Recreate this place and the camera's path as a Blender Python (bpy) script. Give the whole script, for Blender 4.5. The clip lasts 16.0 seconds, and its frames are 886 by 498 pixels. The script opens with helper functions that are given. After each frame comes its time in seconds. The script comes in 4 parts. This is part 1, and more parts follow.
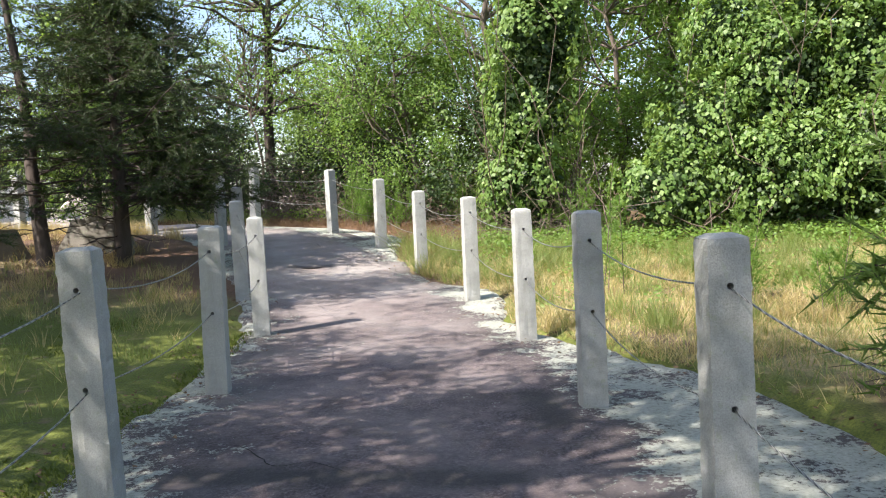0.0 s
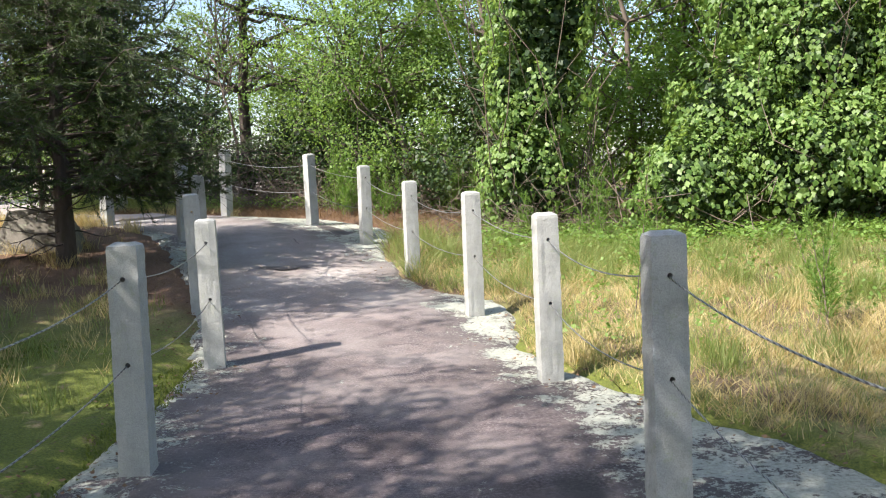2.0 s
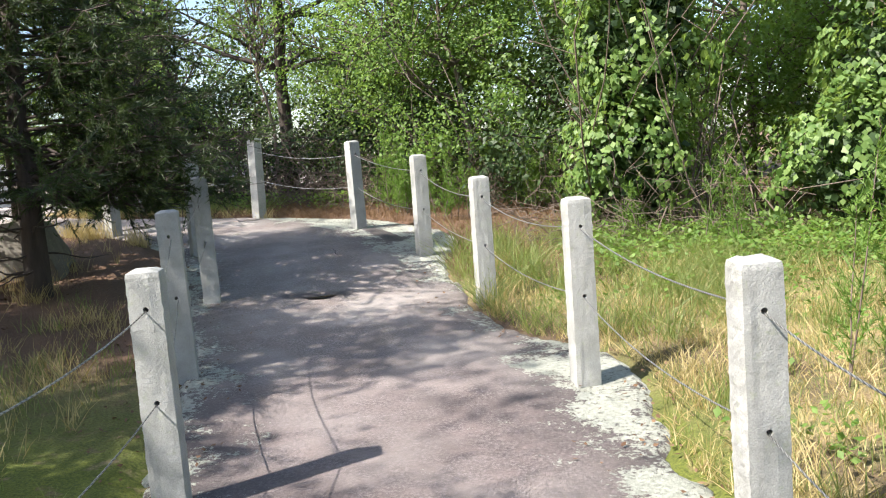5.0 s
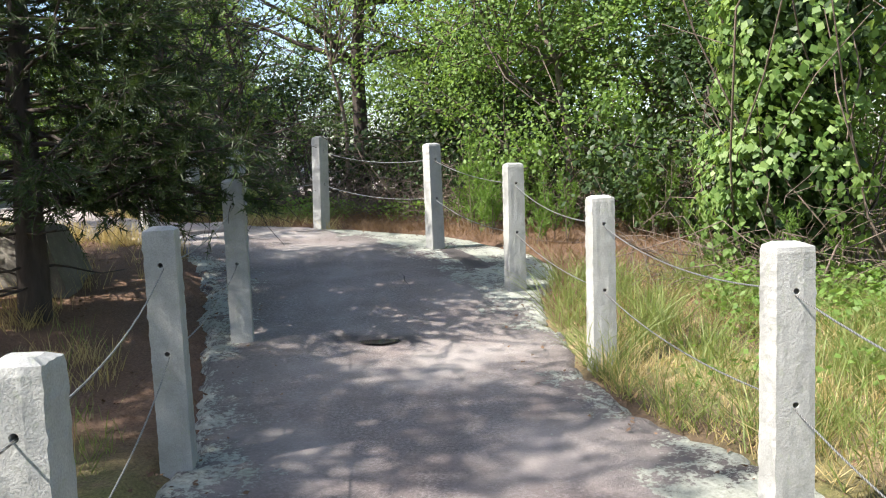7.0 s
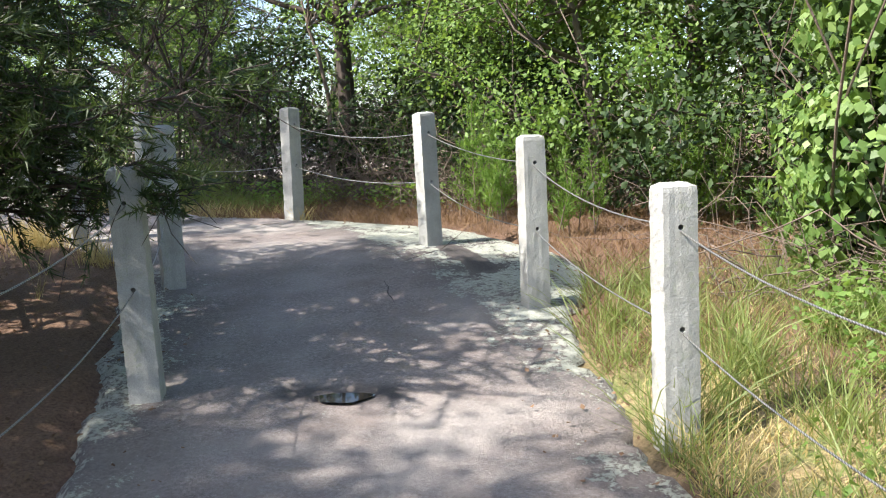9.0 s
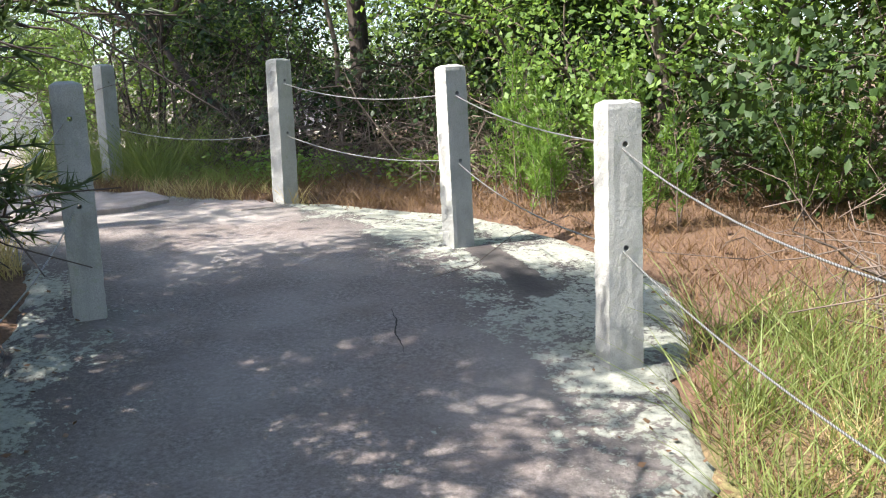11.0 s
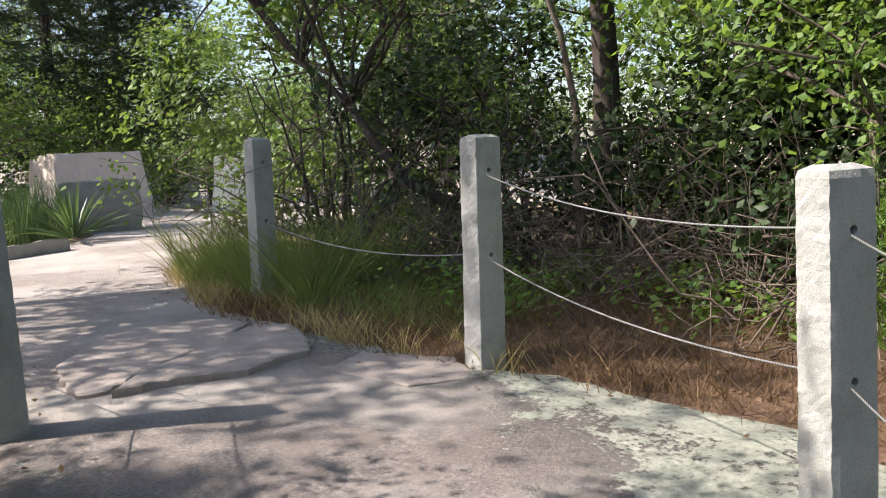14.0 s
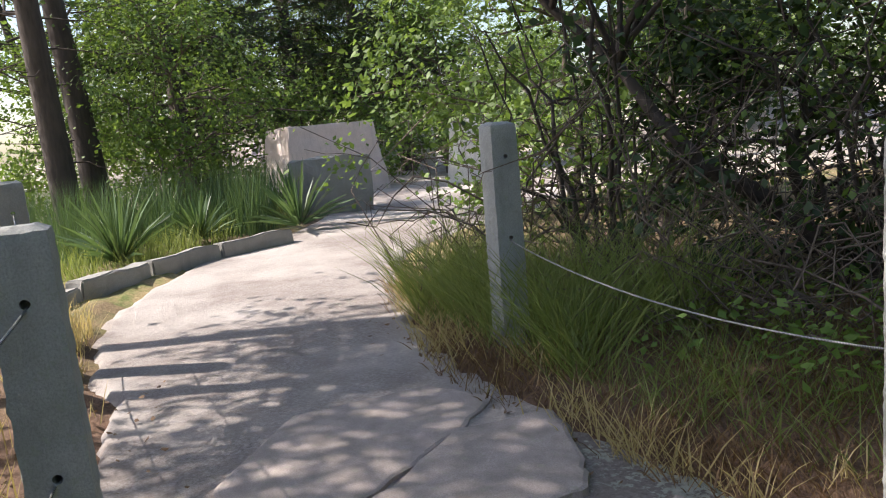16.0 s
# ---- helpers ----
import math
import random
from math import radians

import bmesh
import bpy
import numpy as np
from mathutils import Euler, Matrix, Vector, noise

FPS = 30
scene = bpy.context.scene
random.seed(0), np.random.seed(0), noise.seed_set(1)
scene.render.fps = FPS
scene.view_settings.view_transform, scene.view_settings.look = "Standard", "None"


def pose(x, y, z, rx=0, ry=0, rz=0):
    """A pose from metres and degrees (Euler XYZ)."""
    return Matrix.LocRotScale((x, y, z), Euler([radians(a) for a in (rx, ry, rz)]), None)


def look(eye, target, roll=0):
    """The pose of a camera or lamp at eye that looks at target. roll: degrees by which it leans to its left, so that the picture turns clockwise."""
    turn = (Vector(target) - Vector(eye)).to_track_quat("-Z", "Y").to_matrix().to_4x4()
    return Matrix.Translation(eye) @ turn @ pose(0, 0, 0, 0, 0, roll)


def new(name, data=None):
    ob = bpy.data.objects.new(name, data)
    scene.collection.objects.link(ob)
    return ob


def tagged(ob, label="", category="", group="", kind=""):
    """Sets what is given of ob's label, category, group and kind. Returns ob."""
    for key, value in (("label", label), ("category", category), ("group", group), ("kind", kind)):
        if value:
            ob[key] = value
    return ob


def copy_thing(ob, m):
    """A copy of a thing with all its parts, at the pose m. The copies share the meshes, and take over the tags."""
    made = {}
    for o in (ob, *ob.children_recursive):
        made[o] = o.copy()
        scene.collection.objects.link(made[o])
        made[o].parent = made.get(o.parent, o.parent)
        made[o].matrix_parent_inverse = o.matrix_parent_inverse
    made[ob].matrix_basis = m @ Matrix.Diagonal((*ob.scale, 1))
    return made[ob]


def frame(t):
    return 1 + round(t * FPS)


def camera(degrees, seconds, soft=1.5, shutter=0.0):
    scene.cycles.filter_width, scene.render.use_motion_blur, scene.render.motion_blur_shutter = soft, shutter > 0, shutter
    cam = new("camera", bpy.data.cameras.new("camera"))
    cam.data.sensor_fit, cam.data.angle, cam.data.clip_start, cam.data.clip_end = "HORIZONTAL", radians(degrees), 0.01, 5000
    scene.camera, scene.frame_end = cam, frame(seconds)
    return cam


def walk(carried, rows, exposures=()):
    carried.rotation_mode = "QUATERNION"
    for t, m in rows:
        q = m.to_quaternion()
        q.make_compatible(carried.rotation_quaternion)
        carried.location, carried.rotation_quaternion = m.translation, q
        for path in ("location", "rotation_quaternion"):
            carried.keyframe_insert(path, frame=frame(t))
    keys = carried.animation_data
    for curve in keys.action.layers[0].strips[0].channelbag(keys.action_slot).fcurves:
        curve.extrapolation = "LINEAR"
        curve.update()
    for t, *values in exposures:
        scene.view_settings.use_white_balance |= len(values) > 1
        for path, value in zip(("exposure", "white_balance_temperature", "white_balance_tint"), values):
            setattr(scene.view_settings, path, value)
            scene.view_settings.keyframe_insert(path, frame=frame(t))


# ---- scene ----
cam = camera(54.3, 16.0, soft=1.1)

PATH = [
    (0, (0.657, -3.005, 1.258), (0.5, -1.016, 1.128), -2.8),
    (0.5, (0.564, -2.642, 1.306), (0.385, -0.655, 1.164), -2.7),
    (1, (0.537, -2.241, 1.289), (0.366, -0.254, 1.131), -2.3),
    (1.5, (0.511, -1.778, 1.332), (0.352, 0.208, 1.161), -2.4),
    (2, (0.437, -1.328, 1.389), (0.309, 0.66, 1.212), -2.5),
    (2.5, (0.442, -0.845, 1.411), (0.307, 1.144, 1.252), -3.7),
    (3, (0.358, -0.365, 1.442), (0.201, 1.622, 1.274), -3.0),
    (3.2, (0.33, -0.225, 1.476), (0.179, 1.761, 1.298), -2.5),
    (5.3, (0.021, 1.743, 1.532), (-0.285, 3.706, 1.303), -4.3),
    (5.5, (-0.049, 1.935, 1.535), (-0.376, 3.894, 1.3), -3.8),
    (6, (-0.14, 2.377, 1.523), (-0.503, 4.33, 1.286), -2.6),
    (6.5, (-0.219, 2.878, 1.506), (-0.648, 4.819, 1.291), -2.5),
    (7, (-0.339, 3.366, 1.527), (-0.789, 5.305, 1.336), -2.0),
    (7.5, (-0.415, 3.907, 1.48), (-0.89, 5.842, 1.3), -2.1),
    (8, (-0.554, 4.435, 1.474), (-1.026, 6.369, 1.28), -2.7),
    (8.2, (-0.587, 4.575, 1.494), (-1.046, 6.511, 1.295), -3.0),
    (10.3, (-1.009, 6.678, 1.559), (-1.524, 8.583, 1.235), -2.1),
    (10.5, (-1.076, 6.827, 1.579), (-1.595, 8.731, 1.256), -1.7),
    (11, (-1.205, 7.288, 1.575), (-1.729, 9.187, 1.232), -2.8),
    (11.5, (-1.394, 7.812, 1.621), (-1.983, 9.689, 1.256), -4.3),
    (12, (-1.604, 8.28, 1.681), (-2.232, 10.14, 1.299), -4.1),
    (12.5, (-1.763, 8.774, 1.761), (-2.463, 10.612, 1.397), -4.0),
    (13, (-1.951, 9.186, 1.834), (-2.72, 11.003, 1.507), -3.6),
    (13.5, (-2.088, 9.656, 1.815), (-2.956, 11.436, 1.539), -3.1),
    (14, (-2.323, 10.11, 1.865), (-3.341, 11.818, 1.652), -3.1),
    (14.5, (-2.619, 10.475, 1.916), (-3.75, 12.107, 1.679), -3.3),
    (15, (-2.918, 10.893, 1.982), (-4.193, 12.41, 1.713), -4.2),
    (15.5, (-3.271, 11.193, 2.074), (-4.631, 12.633, 1.795), -5.3),
    (16, (-3.656, 11.563, 2.094), (-5.098, 12.919, 1.808), -5.7),
]
walk(cam, [(t, look(eye, target, roll)) for t, eye, target, roll in PATH], [(0, 1.3, 6500, 13), (8, 1.25, 6400, 12), (10.4, 1.55, 6400, 12), (12.5, 1.5, 6550, 14), (14.5, 0.95, 6650, 15), (16, 0.95, 6550, 16)])

# ---- light ----
world = bpy.data.worlds.new("sky")
scene.world = world
world.use_nodes = True
wn = world.node_tree.nodes
sky = wn.new("ShaderNodeTexSky")
sky.sky_type, sky.sun_disc = "NISHITA", False
SUN_EL, SUN_AZ = 47.0, 230.0  # degrees above the horizon; compass turn, clockwise from +y
sky.sun_elevation, sky.sun_rotation = radians(SUN_EL), radians(SUN_AZ)
sky.air_density, sky.dust_density = 1.0, 1.5
wn["Background"].inputs[1].default_value = 0.125
world.node_tree.links.new(sky.outputs[0], wn["Background"].inputs[0])
sun = new("sun", bpy.data.lights.new("sun", "SUN"))
sun.data.energy, sun.data.angle, sun.data.color = 5.0, radians(0.6), (1.0, 0.94, 0.84)
SUN_DIR = Vector((math.sin(radians(SUN_AZ)) * math.cos(radians(SUN_EL)), math.cos(radians(SUN_AZ)) * math.cos(radians(SUN_EL)), math.sin(radians(SUN_EL))))
sun.matrix_world = look(SUN_DIR * 40, (0, 0, 0))


# ---- materials ----
def mat(name, rough=0.8, metal=0.0):
    m = bpy.data.materials.new(name)
    m.use_nodes = True
    b = m.node_tree.nodes["Principled BSDF"]
    b.inputs["Roughness"].default_value, b.inputs["Metallic"].default_value = rough, metal
    return m, m.node_tree.nodes, m.node_tree.links, b


def ramp(n, l, src, stops):
    r = n.new("ShaderNodeValToRGB")
    while len(r.color_ramp.elements) < len(stops):
        r.color_ramp.elements.new(0.5)
    for e, (p, c) in zip(r.color_ramp.elements, stops):
        e.position = p
        e.color = (*c, 1) if len(c) == 3 else c
    l.new(src, r.inputs[0])
    return r.outputs[0]


def tex(n, l, scale, detail=4.0, rough=0.55, vec=None, kind="ShaderNodeTexNoise"):
    t = n.new(kind)
    t.inputs["Scale"].default_value = scale
    if kind == "ShaderNodeTexNoise":
        t.inputs["Detail"].default_value, t.inputs["Roughness"].default_value = detail, rough
    if vec is not None:
        l.new(vec, t.inputs["Vector"])
    return t.outputs[0]


def mix(n, l, fac, a, b, mode="MIX"):
    x = n.new("ShaderNodeMix")
    x.data_type, x.blend_type = "RGBA", mode
    for sock, v in ((x.inputs[0], fac), (x.inputs[6], a), (x.inputs[7], b)):
        if isinstance(v, (int, float)):
            sock.default_value = v
        elif isinstance(v, tuple):
            sock.default_value = (*v, 1)
        else:
            l.new(v, sock)
    return x.outputs[2]


def calc(n, l, op, a, b=None, clamp=False):
    x = n.new("ShaderNodeMath")
    x.operation, x.use_clamp = op, clamp
    for sock, v in zip(x.inputs, (a, b)):
        if v is None:
            continue
        if isinstance(v, (int, float)):
            sock.default_value = v
        else:
            l.new(v, sock)
    return x.outputs[0]


def bump(n, l, b, height, strength=0.4, dist=0.01):
    x = n.new("ShaderNodeBump")
    x.inputs["Strength"].default_value, x.inputs["Distance"].default_value = strength, dist
    l.new(height, x.inputs["Height"])
    l.new(x.outputs[0], b.inputs["Normal"])


def coords(n):
    return n.new("ShaderNodeTexCoord").outputs["Object"]


def where(n):
    return n.new("ShaderNodeNewGeometry").outputs["Position"]


def leaf_mat(name, dark, light, through_share=0.35, rough=0.55):
    m, n, l, b = mat(name, rough)
    rnd = n.new("ShaderNodeNewGeometry").outputs["Random Per Island"]
    c = ramp(n, l, rnd, [(0.0, dark), (1.0, light)])
    big = tex(n, l, 0.9, 2, vec=where(n))
    c = mix(n, l, calc(n, l, "MULTIPLY", big, 0.5), c, tuple(v * 0.55 for v in dark))
    l.new(c, b.inputs["Base Color"])
    tr = n.new("ShaderNodeBsdfTranslucent")
    l.new(mix(n, l, 0.5, c, (light[0] * 1.3, light[1] * 1.25, light[2] * 0.6)), tr.inputs[0])
    ms = n.new("ShaderNodeMixShader")
    ms.inputs[0].default_value = through_share
    l.new(b.outputs[0], ms.inputs[1])
    l.new(tr.outputs[0], ms.inputs[2])
    l.new(ms.outputs[0], n["Material Output"].inputs[0])
    return m


LEAF = leaf_mat("leaf_green", (0.075, 0.14, 0.03), (0.21, 0.32, 0.075), 0.4)
LEAF_BRIGHT = leaf_mat("leaf_bright", (0.11, 0.22, 0.04), (0.28, 0.42, 0.11), 0.5)
# dark leaf tone; also paints the shade inside vines and behind the bramble
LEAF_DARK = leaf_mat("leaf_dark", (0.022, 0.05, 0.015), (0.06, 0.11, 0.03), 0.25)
VINE = leaf_mat("vine_leaf", (0.08, 0.17, 0.035), (0.34, 0.48, 0.16), 0.45, 0.5)
NEEDLE = leaf_mat("conifer_needle", (0.026, 0.05, 0.016), (0.08, 0.125, 0.035), 0.25)
NEEDLE_BRIGHT = leaf_mat("feathery_green", (0.09, 0.18, 0.03), (0.22, 0.36, 0.07), 0.4)
GRASS_G = leaf_mat("grass_green", (0.13, 0.19, 0.045), (0.34, 0.40, 0.14), 0.4, 0.55)
GRASS_Y = leaf_mat("grass_straw", (0.38, 0.30, 0.13), (0.70, 0.58, 0.32), 0.35, 0.6)
GRASS_R = leaf_mat("dry_russet_grass", (0.12, 0.065, 0.035), (0.35, 0.225, 0.125), 0.25, 0.7)
LITTER = leaf_mat("leaf_litter", (0.10, 0.05, 0.025), (0.30, 0.19, 0.11), 0.1, 0.8)
YUCCA = leaf_mat("yucca_blade", (0.05, 0.10, 0.04), (0.15, 0.24, 0.10), 0.25, 0.4)
MOSS = leaf_mat("moss", (0.08, 0.115, 0.015), (0.23, 0.27, 0.04), 0.15, 0.9)


def bark_mat(name, dark, light, scale=14):
    m, n, l, b = mat(name, 0.9)
    mp = n.new("ShaderNodeMapping")
    mp.inputs["Scale"].default_value = (1, 1, 0.22)
    l.new(where(n), mp.inputs[0])
    t = tex(n, l, scale, 6, 0.65, mp.outputs[0])
    c = ramp(n, l, t, [(0.3, dark), (0.7, light)])
    c = mix(n, l, calc(n, l, "MULTIPLY", tex(n, l, 2.3, 3, vec=where(n)), 0.5), c, tuple(v * 1.3 for v in light))
    l.new(c, b.inputs["Base Color"])
    bump(n, l, b, t, 0.8, 0.02)
    return m


BARK = bark_mat("bark", (0.05, 0.038, 0.03), (0.17, 0.135, 0.11))
BARK_DARK = bark_mat("bark_dark", (0.025, 0.02, 0.017), (0.09, 0.07, 0.06))
TWIG = bark_mat("twig", (0.05, 0.035, 0.028), (0.20, 0.155, 0.125), 20)


def granite_mat(name, tone, stain=0.5, lichen=0.0):
    m, n, l, b = mat(name, 0.85)
    v = where(n)
    fine = tex(n, l, 160, 3, 0.7, v)
    mid = tex(n, l, 7, 5, 0.6, v)
    c = ramp(n, l, fine, [(0.3, tuple(t * 0.72 for t in tone)), (0.55, tone), (0.75, tuple(min(1, t * 1.16) for t in tone))])
    c = mix(n, l, calc(n, l, "MULTIPLY", ramp(n, l, mid, [(0.42, (0, 0, 0)), (0.75, (1, 1, 1))]), stain), c, tuple(t * f for t, f in zip(tone, (0.5, 0.51, 0.47))))
    mp = n.new("ShaderNodeMapping")
    mp.inputs["Scale"].default_value = (9, 9, 0.8)
    l.new(v, mp.inputs[0])
    streak = ramp(n, l, tex(n, l, 1.6, 4, 0.6, mp.outputs[0]), [(0.5, (0, 0, 0)), (0.8, (1, 1, 1))])
    c = mix(n, l, calc(n, l, "MULTIPLY", streak, 0.45), c, tuple(t * 0.55 for t in tone))
    if lichen:
        li = ramp(n, l, tex(n, l, 22, 5, 0.65, v), [(0.58, (0, 0, 0)), (0.64, (1, 1, 1))])
        c = mix(n, l, calc(n, l, "MULTIPLY", li, lichen), c, (0.30, 0.34, 0.23))
    c = mix(n, l, calc(n, l, "MULTIPLY", n.new("ShaderNodeObjectInfo").outputs["Random"], 0.22), c, tuple(t * 0.7 for t in tone))
    l.new(c, b.inputs["Base Color"])
    bump(n, l, b, calc(n, l, "ADD", fine, calc(n, l, "MULTIPLY", tex(n, l, 34, 5, 0.7, v), 2.5)), 0.45, 0.006)
    return m


POST = granite_mat("post_granite", (0.43, 0.435, 0.42), 0.6, 0.35)
BLOCK = granite_mat("pink_granite", (0.72, 0.61, 0.56), 0.25)
BLOCK_GREY = granite_mat("grey_granite", (0.34, 0.33, 0.31), 0.5, 0.2)
WHITE_STONE = granite_mat("white_stone", (0.74, 0.72, 0.68), 0.2)
BOULDER = granite_mat("boulder_stone", (0.22, 0.20, 0.17), 0.7, 0.5)
SLAB = granite_mat("flagstone", (0.42, 0.355, 0.325), 0.8, 0.25)
LEDGE = granite_mat("quarry_ledge", (0.52, 0.45, 0.40), 0.35)

m_, n_, l_, b_ = mat("steel_cable", 0.45, 0.7)
MPx = n_.new("ShaderNodeTexWave")
MPx.inputs["Scale"].default_value = 60
l_.new(coords(n_), MPx.inputs[0])
l_.new(ramp(n_, l_, MPx.outputs[1], [(0.2, (0.16, 0.16, 0.16)), (0.8, (0.48, 0.48, 0.46))]), b_.inputs["Base Color"])
CABLE = m_
m_, n_, l_, b_ = mat("dark_hole", 0.9)
b_.inputs["Base Color"].default_value = (0.02, 0.018, 0.016, 1)
DARK = m_
m_, n_, l_, b_ = mat("puddle_water", 0.04)
b_.inputs["Base Color"].default_value = (0.02, 0.02, 0.02, 1)
WATER = m_


def path_material():
    """Worn purplish asphalt, sandy in the tread, with a lichen-crusted concrete apron towards both edges (UV: metres across, metres along)."""
    m, n, l, b = mat("worn_asphalt", 0.85)
    v = where(n)
    att = n.new("ShaderNodeAttribute")
    att.attribute_name = "zone"
    sep = n.new("ShaderNodeSeparateColor")
    l.new(att.outputs["Color"], sep.inputs[0])
    apron, sandy, stone = sep.outputs
    fine = calc(n, l, "ADD", calc(n, l, "MULTIPLY", tex(n, l, 48, 6, 0.85, v), 1.5), -0.25)
    mid = tex(n, l, 5.0, 7, 0.7, v)
    large = tex(n, l, 0.9, 4, 0.5, v)
    asph = ramp(n, l, fine, [(0.3, (0.03, 0.022, 0.025)), (0.5, (0.115, 0.083, 0.09)), (0.72, (0.36, 0.305, 0.31))])
    asph = mix(n, l, calc(n, l, "MULTIPLY", ramp(n, l, mid, [(0.45, (0, 0, 0)), (0.62, (1, 1, 1))]), 0.7), asph, (0.27, 0.21, 0.205))
    asph = mix(n, l, calc(n, l, "MULTIPLY", ramp(n, l, tex(n, l, 2.1, 5, 0.6, v), [(0.45, (0, 0, 0)), (0.65, (1, 1, 1))]), 0.6), asph, (0.06, 0.041, 0.046))
    asph = mix(n, l, calc(n, l, "MULTIPLY", ramp(n, l, large, [(0.42, (0, 0, 0)), (0.62, (1, 1, 1))]), 0.55), asph, (0.30, 0.25, 0.245))
    sand = ramp(n, l, fine, [(0.3, (0.27, 0.23, 0.21)), (0.7, (0.60, 0.545, 0.50))])
    sand = mix(n, l, calc(n, l, "MULTIPLY", ramp(n, l, mid, [(0.4, (0, 0, 0)), (0.62, (1, 1, 1))]), 0.65), sand, (0.24, 0.195, 0.175))
    sand = mix(n, l, calc(n, l, "MULTIPLY", ramp(n, l, large, [(0.45, (0, 0, 0)), (0.6, (1, 1, 1))]), 0.5), sand, (0.70, 0.655, 0.605))
    base = mix(n, l, calc(n, l, "MULTIPLY", sandy, calc(n, l, "ADD", 0.55, calc(n, l, "MULTIPLY", mid, 0.7)), True), asph, sand)
    # lichen crusts close up outwards and break into flakes at their inner edge
    edge = calc(n, l, "ADD", calc(n, l, "MULTIPLY", tex(n, l, 2.2, 4, 0.6, v), 1.0), calc(n, l, "MULTIPLY", tex(n, l, 10, 8, 0.8, v), 1.0))
    edge = calc(n, l, "ADD", edge, calc(n, l, "MULTIPLY", tex(n, l, 34, 6, 0.75, v), 0.9))
    grown = calc(n, l, "SUBTRACT", calc(n, l, "ADD", edge, calc(n, l, "MULTIPLY", apron, 0.40)), 1.74)
    grown = calc(n, l, "SUBTRACT", grown, calc(n, l, "MULTIPLY", att.outputs["Alpha"], 0.9))
    mask = calc(n, l, "MULTIPLY", grown, 30.0, True)
    lich = ramp(n, l, tex(n, l, 34, 6, 0.75, v), [(0.3, (0.25, 0.26, 0.21)), (0.5, (0.43, 0.445, 0.38)), (0.72, (0.58, 0.595, 0.53))])
    under = mix(n, l, calc(n, l, "MULTIPLY", apron, 0.65, True), base, mix(n, l, fine, (0.04, 0.036, 0.034), (0.13, 0.117, 0.113)))
    under = mix(n, l, calc(n, l, "MULTIPLY", att.outputs["Alpha"], 0.75, True), under, mix(n, l, fine, (0.03, 0.027, 0.027), (0.085, 0.078, 0.08)))
    c = mix(n, l, mask, under, lich)
    l.new(c, b.inputs["Base Color"])
    h = calc(n, l, "ADD", calc(n, l, "ADD", fine, calc(n, l, "MULTIPLY", mid, 2.2)), calc(n, l, "MULTIPLY", mask, 0.8))
    bump(n, l, b, h, 0.9, 0.014)
    return m


PATH_MAT = path_material()


def ground_material():
    m, n, l, b = mat("soil", 0.95)
    v = where(n)
    att = n.new("ShaderNodeAttribute")
    att.attribute_name = "zone"
    sep = n.new("ShaderNodeSeparateColor")
    l.new(att.outputs["Color"], sep.inputs[0])
    dry, moss, sandy = sep.outputs
    fine, mid, big = tex(n, l, 60, 5, 0.7, v), tex(n, l, 6, 5, 0.6, v), tex(n, l, 0.8, 4, 0.5, v)
    soil = ramp(n, l, fine, [(0.3, (0.06, 0.042, 0.028)), (0.6, (0.17, 0.115, 0.07)), (0.8, (0.28, 0.21, 0.14))])
    straw = ramp(n, l, fine, [(0.3, (0.22, 0.15, 0.07)), (0.7, (0.52, 0.41, 0.22))])
    green = ramp(n, l, fine, [(0.3, (0.09, 0.12, 0.03)), (0.7, (0.22, 0.27, 0.08))])
    needles = ramp(n, l, fine, [(0.3, (0.085, 0.047, 0.03)), (0.7, (0.27, 0.165, 0.105))])
    mossy = ramp(n, l, fine, [(0.3, (0.06, 0.08, 0.012)), (0.7, (0.22, 0.25, 0.04))])
    meadow = mix(n, l, ramp(n, l, mid, [(0.4, (0, 0, 0)), (0.65, (1, 1, 1))]), straw, green)
    c = mix(n, l, ramp(n, l, big, [(0.45, (0, 0, 0)), (0.6, (1, 1, 1))]), meadow, soil)
    c = mix(n, l, dry, c, needles)
    c = mix(n, l, calc(n, l, "MULTIPLY", moss, ramp(n, l, mid, [(0.28, (0, 0, 0)), (0.42, (1, 1, 1))])), c, mossy)
    c = mix(n, l, sandy, c, ramp(n, l, fine, [(0.3, (0.34, 0.28, 0.22)), (0.7, (0.62, 0.56, 0.48))]))
    l.new(c, b.inputs["Base Color"])
    bump(n, l, b, calc(n, l, "ADD", fine, mid), 0.8, 0.03)
    return m


GROUND = ground_material()


# ---- building helpers ----
def part(name, bm, material, parent=None, label="", smooth=True):
    me = bpy.data.meshes.new(name)
    bm.to_mesh(me)
    bm.free()
    return mesh_part(name, me, material, parent, label, smooth)


def mesh_part(name, me, material, parent=None, label="", smooth=True):
    me.materials.clear()
    me.materials.append(material)
    me.polygons.foreach_set("use_smooth", [smooth] * len(me.polygons))
    ob = new(name, me)
    ob.parent = parent
    return tagged(ob, label) if label else ob


def arrays_mesh(name, verts, faces):
    me = bpy.data.meshes.new(name)
    me.from_pydata(np.asarray(verts, float).tolist(), [], np.asarray(faces).tolist())
    return me


def empty(name, x, y, z, label, category, group="", kind="", rz=0.0):
    ob = new(name)
    ob.matrix_world = pose(x, y, z, 0, 0, rz)
    return tagged(ob, label, category, group, kind)


def unit(v):
    return v / np.maximum(np.linalg.norm(v, axis=-1, keepdims=True), 1e-9)


